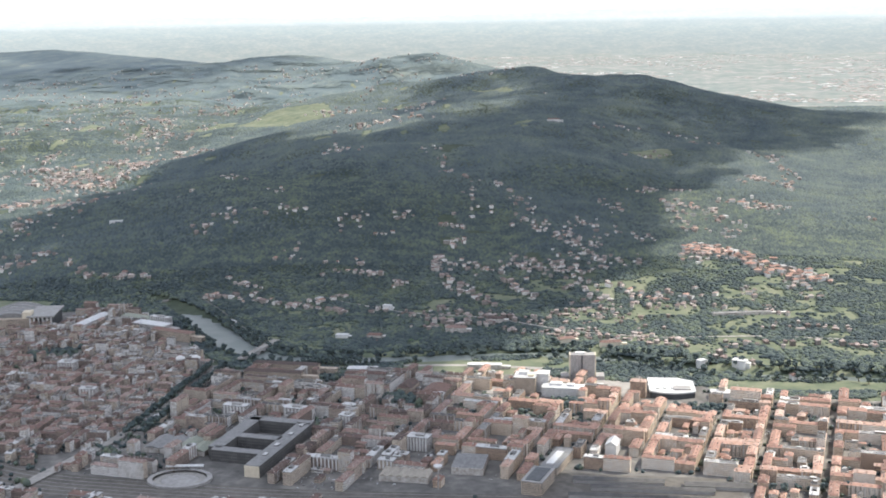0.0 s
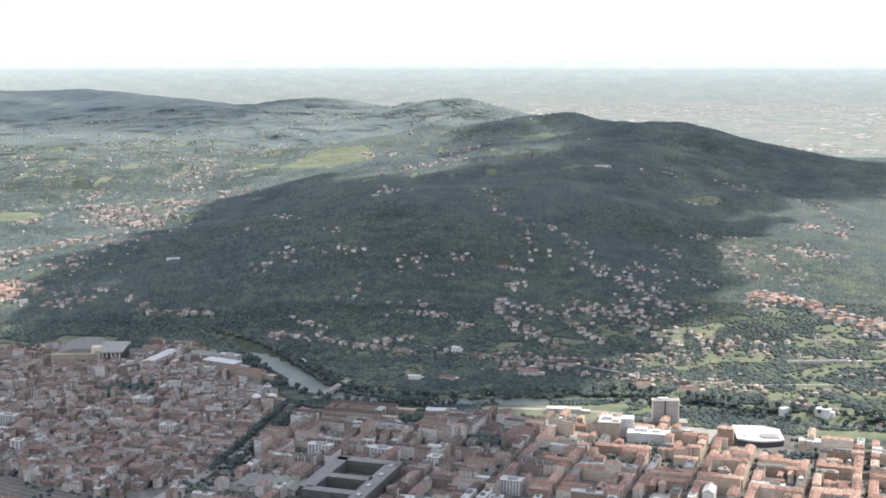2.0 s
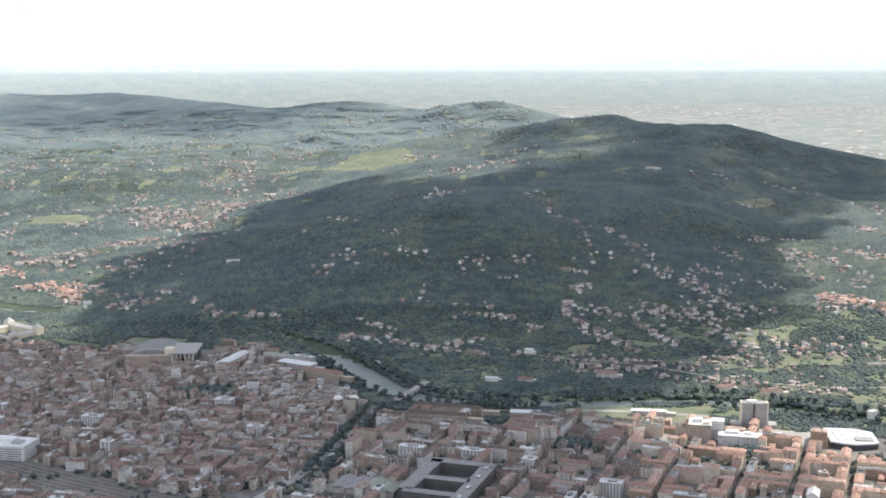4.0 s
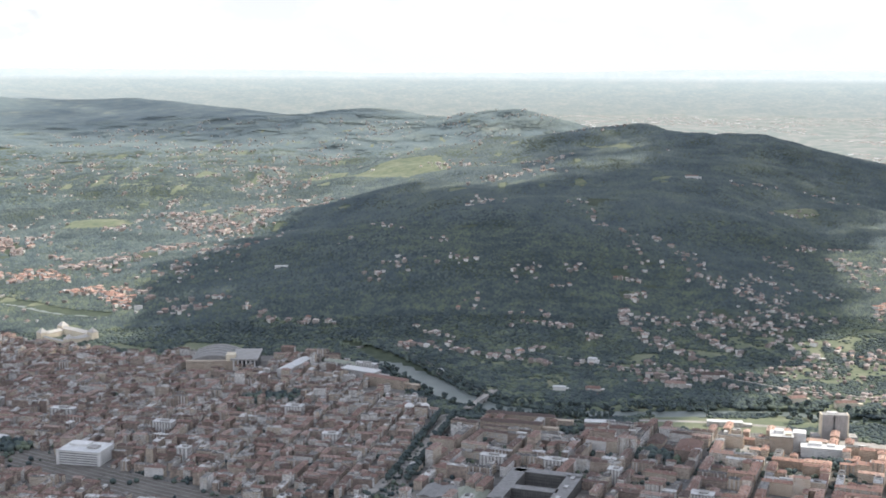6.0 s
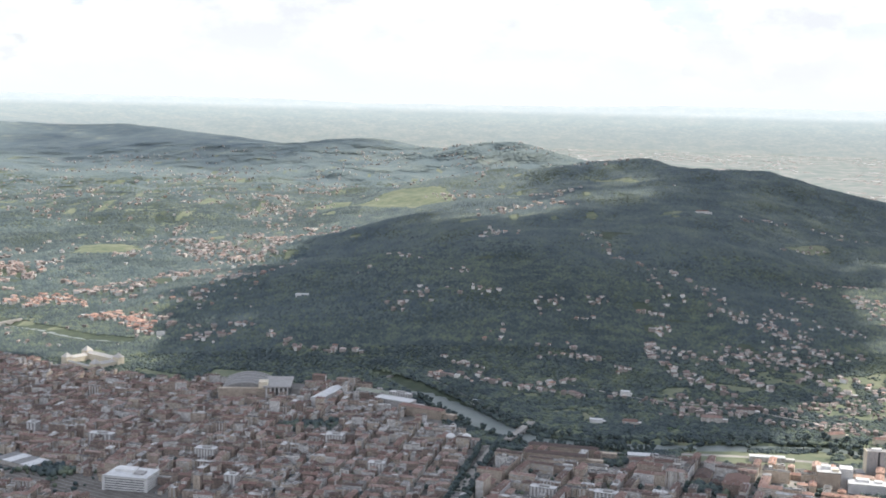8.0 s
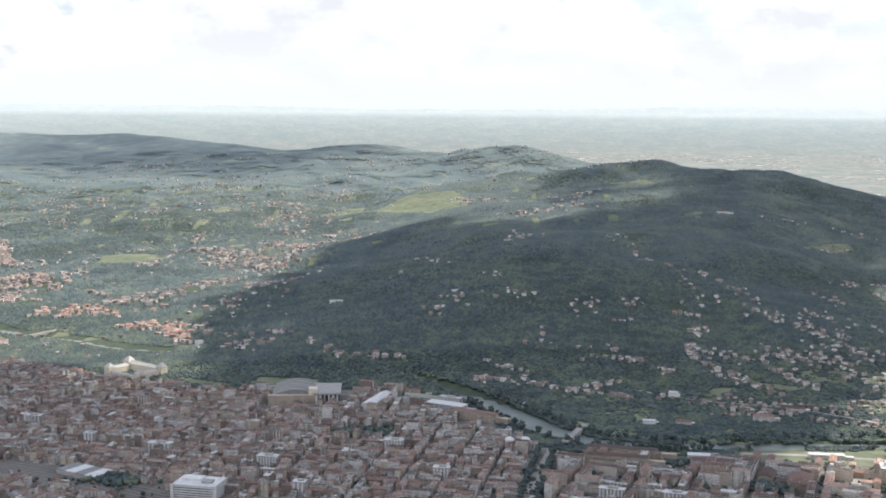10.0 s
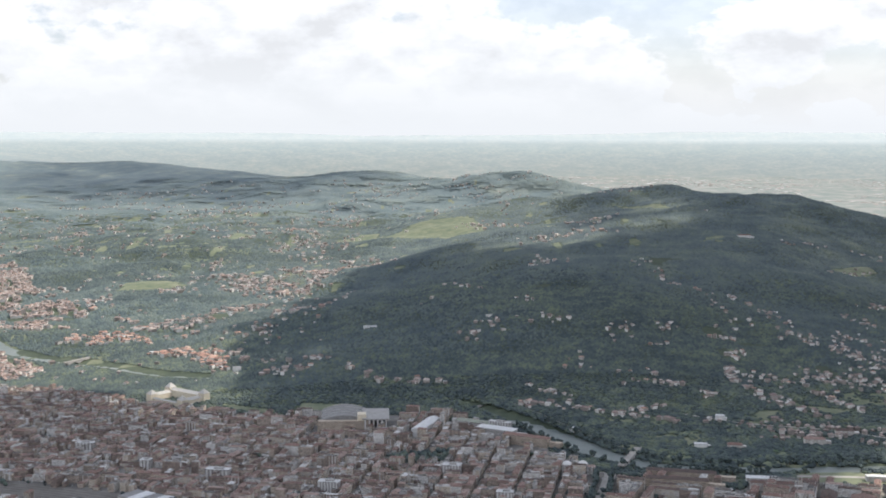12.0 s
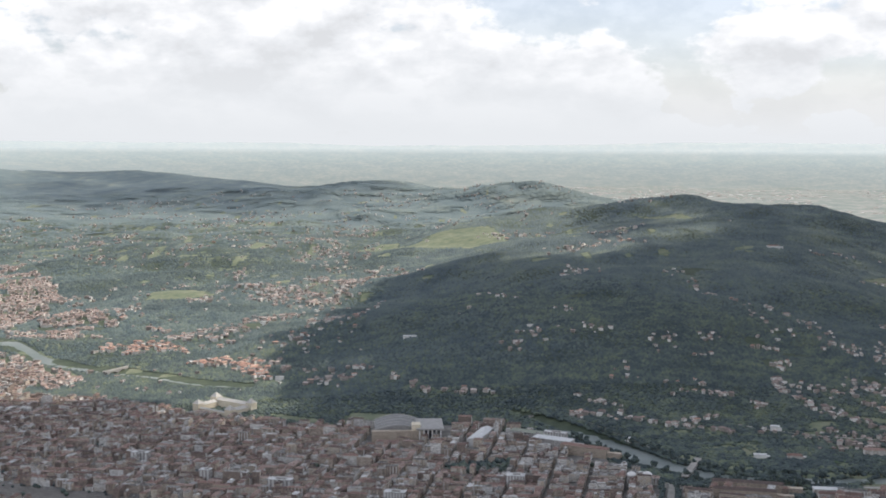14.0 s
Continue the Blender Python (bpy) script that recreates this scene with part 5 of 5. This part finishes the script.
# castle on the river: two long wings, a main front and corner towers with steep roofs
o = block("castle", -333, 716, -36, "cream riverside palace with corner towers and wings round a court", "castle")
o.scale = (0.85, 0.85, 0.85)
for name, q, h in (("main_front", (0, 9, 34, 5.5), 5.2), ("west_wing", (-15, -1, 5, 15), 3.8), ("east_wing", (15, -1, 5, 15), 3.8), ("gate_range", (0, -9.5, 26, 2.5), 2.2)):
    box(name, o, *q, -1, h, M_CREAM)
    g = Geo()
    w, d = (q[2], q[3]) if q[2] > q[3] else (q[3], q[2])
    hip_roof(g, q[0], q[1], h, w, d, 0 if q[2] > q[3] else 90, 1.5 if h > 3 else 0.7, 0.5)
    part("roof", g, M_PALEROOF, o, "pale slate roof")
for sx, sy, hh in ((-17, 9, 6.6), (17, 9, 6.6), (-15.5, -9, 4.8), (15.5, -9, 4.8)):
    tower = box("tower", o, sx, sy, 5.4, 5.4, -1, hh, M_CREAM)
    g = Geo()
    hip_roof(g, sx, sy, hh, 5.4, 5.4, 0, 3.0, 0.95)
    part("tower_roof", g, M_PALEROOF, tower, "steep pale slate roof")

# bridges
def bridge(a, b, width, arches, label):
    (ax, ay), (bx, by) = a, b
    L, ang = math.hypot(bx - ax, by - ay), math.degrees(math.atan2(by - ay, bx - ax))
    mx_, my_ = (ax + bx) / 2, (ay + by) / 2
    o = new("bridge")
    o.matrix_basis = pose(mx_, my_, float(base_z(mx_, my_)), 0, 0, ang)
    tagged(o, label, "bridge")
    box("deck", o, 0, 0, L + 4, width, 1.0, 1.5, M_PALE, "pale roadway")
    for side in (-1, 1):
        box("parapet", o, 0, side * (width / 2 - 0.1), L + 4, 0.2, 1.5, 1.8, M_CONCRETE)
    for k in range(arches + 1):
        box("pier", o, -L / 2 + k * L / arches, 0, 0.9, width, -3, 1.0, M_CONCRETE)
    span = L / arches - 0.9
    for k in range(arches):
        c = -L / 2 + (k + 0.5) * L / arches
        g = Geo()
        pr = [(c - span / 2 + span * j / 8, -0.9 + 1.6 * math.sin(math.pi * j / 8)) for j in range(9)]
        for (p_, z0), (q_, z1) in zip(pr, pr[1:]):
            for side in (-1, 1):
                g.face([(p_, side * width / 2, z0), (q_, side * width / 2, z1), (q_, side * width / 2, 1.0), (p_, side * width / 2, 1.0)])
            g.face([(p_, -width / 2, z0), (p_, width / 2, z0), (q_, width / 2, z1), (q_, -width / 2, z1)])
        part("arch", g, M_CONCRETE, o)
    return o


bridge((-95, 557), (-84, 586), 3.2, 5, "stone arch bridge over the grey-green river")
bridge((-438, 845), (-424, 872), 3.0, 3, "stone arch bridge near the sunlit park")
bridge((-166, 678), (-148, 691), 2.2, 3, "low pale bridge at the river's bend")

# large single buildings across the river
def manor(name, x, y, ang, w, d, h, wall, roof, label, rise=0.9, hip=0.4):
    o = block(name, x, y, ang, label, "house")
    box("wall", o, 0, 0, w, d, -1.5, h, wall)
    g = Geo()
    if roof is M_WHITEROOF:
        g.prism(rect(0, 0, w + 0.3, d + 0.3, 0), h, h + 0.3, 0, 0)
    else:
        hip_roof(g, 0, 0, h, w, d, 0, rise, hip)
    part("roof", g, roof, o)
    box("annex", o, w * 0.62, d * 0.1, w * 0.3, d * 0.7, -1.5, h * 0.7, wall)


manor("white_chapel", -32, 648, -20, 4.5, 3, 2.6, M_WHITE, M_WHITEROOF, "bright white chapel below the wooded hill")
manor("boathouse", -52, 596, -10, 6, 3, 1.5, M_WHITE, M_WHITEROOF, "low white flat-roofed boathouse among riverside trees")
manor("pavilion", -111, 626, 20, 3, 2.4, 1.6, M_WHITE, M_WHITEROOF, "small bright white pavilion beside the river")
manor("clubhouse", -36, 594, -10, 7, 4, 1.8, M_PLAINWALL, M_ROOF_O, "red-roofed clubhouse beside a sports pitch")
manor("school", 4, 600, -8, 10, 4, 3.0, M_PLAINWALL, M_ROOF_O, "long pale school with a red roof by the river")
manor("terrace_house", 148, 612, 4, 30, 3, 1.6, M_PLAINWALL, M_FLAT, "long low terrace building on the sunlit slope", 0.5)
manor("white_villa", 128, 530, -30, 6, 4, 2.6, M_WHITE, M_WHITEROOF, "large white modern villa in a sunlit park")
manor("white_villa", 146, 508, 10, 3.5, 3, 2.2, M_WHITE, M_ROOF_O, "white villa with a gabled roof in a sunlit park")
manor("white_villa", 112, 534, 30, 4, 2.6, 1.8, M_WHITE, M_WHITEROOF, "small white villa in a sunlit park")
manor("hill_convent", 104, 1200, 0, 12, 4, 3.0, M_WHITE, M_ROOF_O, "white convent on the wooded hillside")
manor("long_villa", -231, 863, 12, 9, 3, 1.6, M_WHITE, M_WHITEROOF, "long low white villa in the woods")
for q in ((-72, 536, -12, 30, 4.2, 4.4, M_CREAMWIN, M_ROOF_O, "long apartment range with a red-tiled roof"), (-76, 523, -12, 26, 4.0, 4.6, M_CREAMWIN, M_ROOF_O, "long apartment range with a red-tiled roof"),
          (-38, 532, -6, 13, 4.5, 2.6, M_PLAINWALL, M_WHITEROOF, "long pale riverside building with a flat roof"), (-36, 522, -8, 18, 3.6, 3.2, M_PLAINWALL, M_ROOF_O, "long pale building with a red roof"),
          (-160, 634, -28, 22, 6.5, 3.8, M_OFFICE, M_GREENROOF, "long institute wing with a green metal roof"), (-150, 616, -28, 20, 7, 4.6, M_OFFICE, M_WHITEROOF, "long pale institute wing with a flat roof"),
          (-136, 600, -28, 24, 4.5, 4.6, M_CREAMWIN, M_ROOF_O, "long cream institute range with a red roof"), (16, 536, -6, 15, 3.5, 2.0, M_PLAINWALL, M_WHITEROOF, "low pale pavilion beside the riverside lawn"),
          (112, 486, -8, 12, 5, 2.4, M_WHITE, M_WHITEROOF, "low white hall with a flat roof"), (76, 566, 2, 10, 3.6, 2.6, M_CREAM, M_ROOF_O, "cream house with a broad red-tiled roof"),
          (56, 574, 14, 8, 4, 2.8, M_CREAM, M_ROOF_O, "cream house with a broad red-tiled roof"), (24, 618, -10, 9, 4, 2.4, M_PALEWALL, M_ROOF_O, "pale house with a broad red-tiled roof")):
    manor("long_building", *q)
g = Geo()
g.prism(rect(-33, 586, 8, 7, 12), -1, at_z(-33, 586) + 0.4, 0, 0)
tagged(g.make("sports_court", [material("red_court", [(0.3, (0.26, 0.12, 0.10)), (0.7, (0.33, 0.17, 0.135))], 0.5, 4)]), "flat red sports court beside the pitch", "court", kind="structure")
g = Geo()
g.prism(rect(-22, 592, 19, 11, 12), -1, at_z(-22, 592) + 0.35, 0, 0)
tagged(g.make("sports_pitch", [material("turf", [(0.3, (0.07, 0.11, 0.06)), (0.7, (0.10, 0.14, 0.08))], 0.4, 4)]), "flat dark-green sports pitch", "pitch", kind="structure")
print("houses", len(HOUSES), "city", len(CITY))

# ---- far plain ----
rng = np.random.default_rng(91)
g = Geo()
for _ in range(6500):
    y = rng.uniform(2050, 4080)
    x = rng.uniform(-150 - 0.2 * (y - 2100), 0.36 * y)
    if vnoise(x, y, 160, 41) * 0.6 + vnoise(x, y, 60, 42) * 0.4 < 0.5 or x < 190 - 0.55 * max(y - 2750, 0) or math.hypot(x + 100, y) > 4060:
        continue
    z = at_z(x, y)
    big_one = rng.random() < 0.09
    w, d, h = (rng.uniform(6, 15), rng.uniform(8, 20), 0.5) if big_one else (rng.uniform(3, 8), rng.uniform(6, 14), 0.35)
    g.prism(rect(x, y, w, d, rng.uniform(-20, 20)), z - 2, z + h, 0, 1 if big_one else 2)
tagged(g.make("distant_town", [M_PALEWALL, M_WHITEROOF, M_HILLROOF]), "pale works and houses scattered over the hazy plain", "buildings", kind="stuff")

# ---- parked cars and street clutter ----
M_CAR = material("car_paint", [(0.2, (0.03, 0.03, 0.035)), (0.4, (0.22, 0.22, 0.23)), (0.6, (0.5, 0.5, 0.5)), (0.85, (0.7, 0.7, 0.7))], 0.01, 2, rough=0.35, island=1.0)
rng = np.random.default_rng(61)
g = Geo()
spots = rng.uniform((-470, 372), (190, 700), (16000, 2))
keep = (spots[:, 1] < city_edge(spots[:, 0]) - 1) & in_view(spots[:, 0], spots[:, 1], 10)
for x, y, w, d, h, a, r in CITY:
    c, s_ = math.cos(radians(a)), math.sin(radians(a))
    p, q = (spots[:, 0] - x) * c + (spots[:, 1] - y) * s_, -(spots[:, 0] - x) * s_ + (spots[:, 1] - y) * c
    keep &= ~((np.abs(p) < w / 2 + 0.5) & (np.abs(q) < d / 2 + 0.5))
for k in KEEP_OUT:
    keep &= ~inside(spots[:, 0], spots[:, 1], k)
spots = spots[keep]
spots = spots[[rail_gap(x, y) > 10 for x, y in spots]][:2600]
for x, y in spots:
    a = (GRID_R if x > CUT(y) else GRID_L) + 90 * rng.integers(0, 2)
    z = at_z(x, y)
    L = rng.uniform(0.8, 0.95) if rng.random() < 0.93 else 1.6
    g.prism(rect(x, y, L, 0.38, a), z + 0.05, z + 0.2, 0, 0)
    g.prism(rect(x, y, L * 0.55, 0.34, a), z + 0.2, z + 0.32, 1, 0)
tagged(g.make("parked_cars", [M_CAR, M_DARK]), "small parked cars along the city streets and yards", "cars", kind="stuff")

# trees along the streets and in the courts
rng = np.random.default_rng(71)
grove = rng.uniform((-480, 365), (230, 760), (30000, 2))
keep = (grove[:, 1] < city_edge(grove[:, 0]) - 0.5) & in_view(grove[:, 0], grove[:, 1], 10)
keep &= vnoise(grove[:, 0], grove[:, 1], 22, 51) * 0.6 + vnoise(grove[:, 0], grove[:, 1], 60, 52) * 0.4 > 0.52
for x, y, w, d, h, a, r in CITY:
    c, s_ = math.cos(radians(a)), math.sin(radians(a))
    p, q = (grove[:, 0] - x) * c + (grove[:, 1] - y) * s_, -(grove[:, 0] - x) * s_ + (grove[:, 1] - y) * c
    keep &= ~((np.abs(p) < w / 2 + 0.5) & (np.abs(q) < d / 2 + 0.5))
for k in KEEP_OUT[len(CITY_PARKS):]:
    keep &= ~inside(grove[:, 0], grove[:, 1], k)
grove = grove[keep]
grove = grove[[rail_gap(x, y) > 9.5 or rng.random() < 0.12 for x, y in grove]][:5200]
clumps("street_trees", grove, 0.85, 0.9, 72, "small dark-green trees along city streets and in courtyards", [M_NEARTREE], sink=0.75)
print("street trees", len(grove))
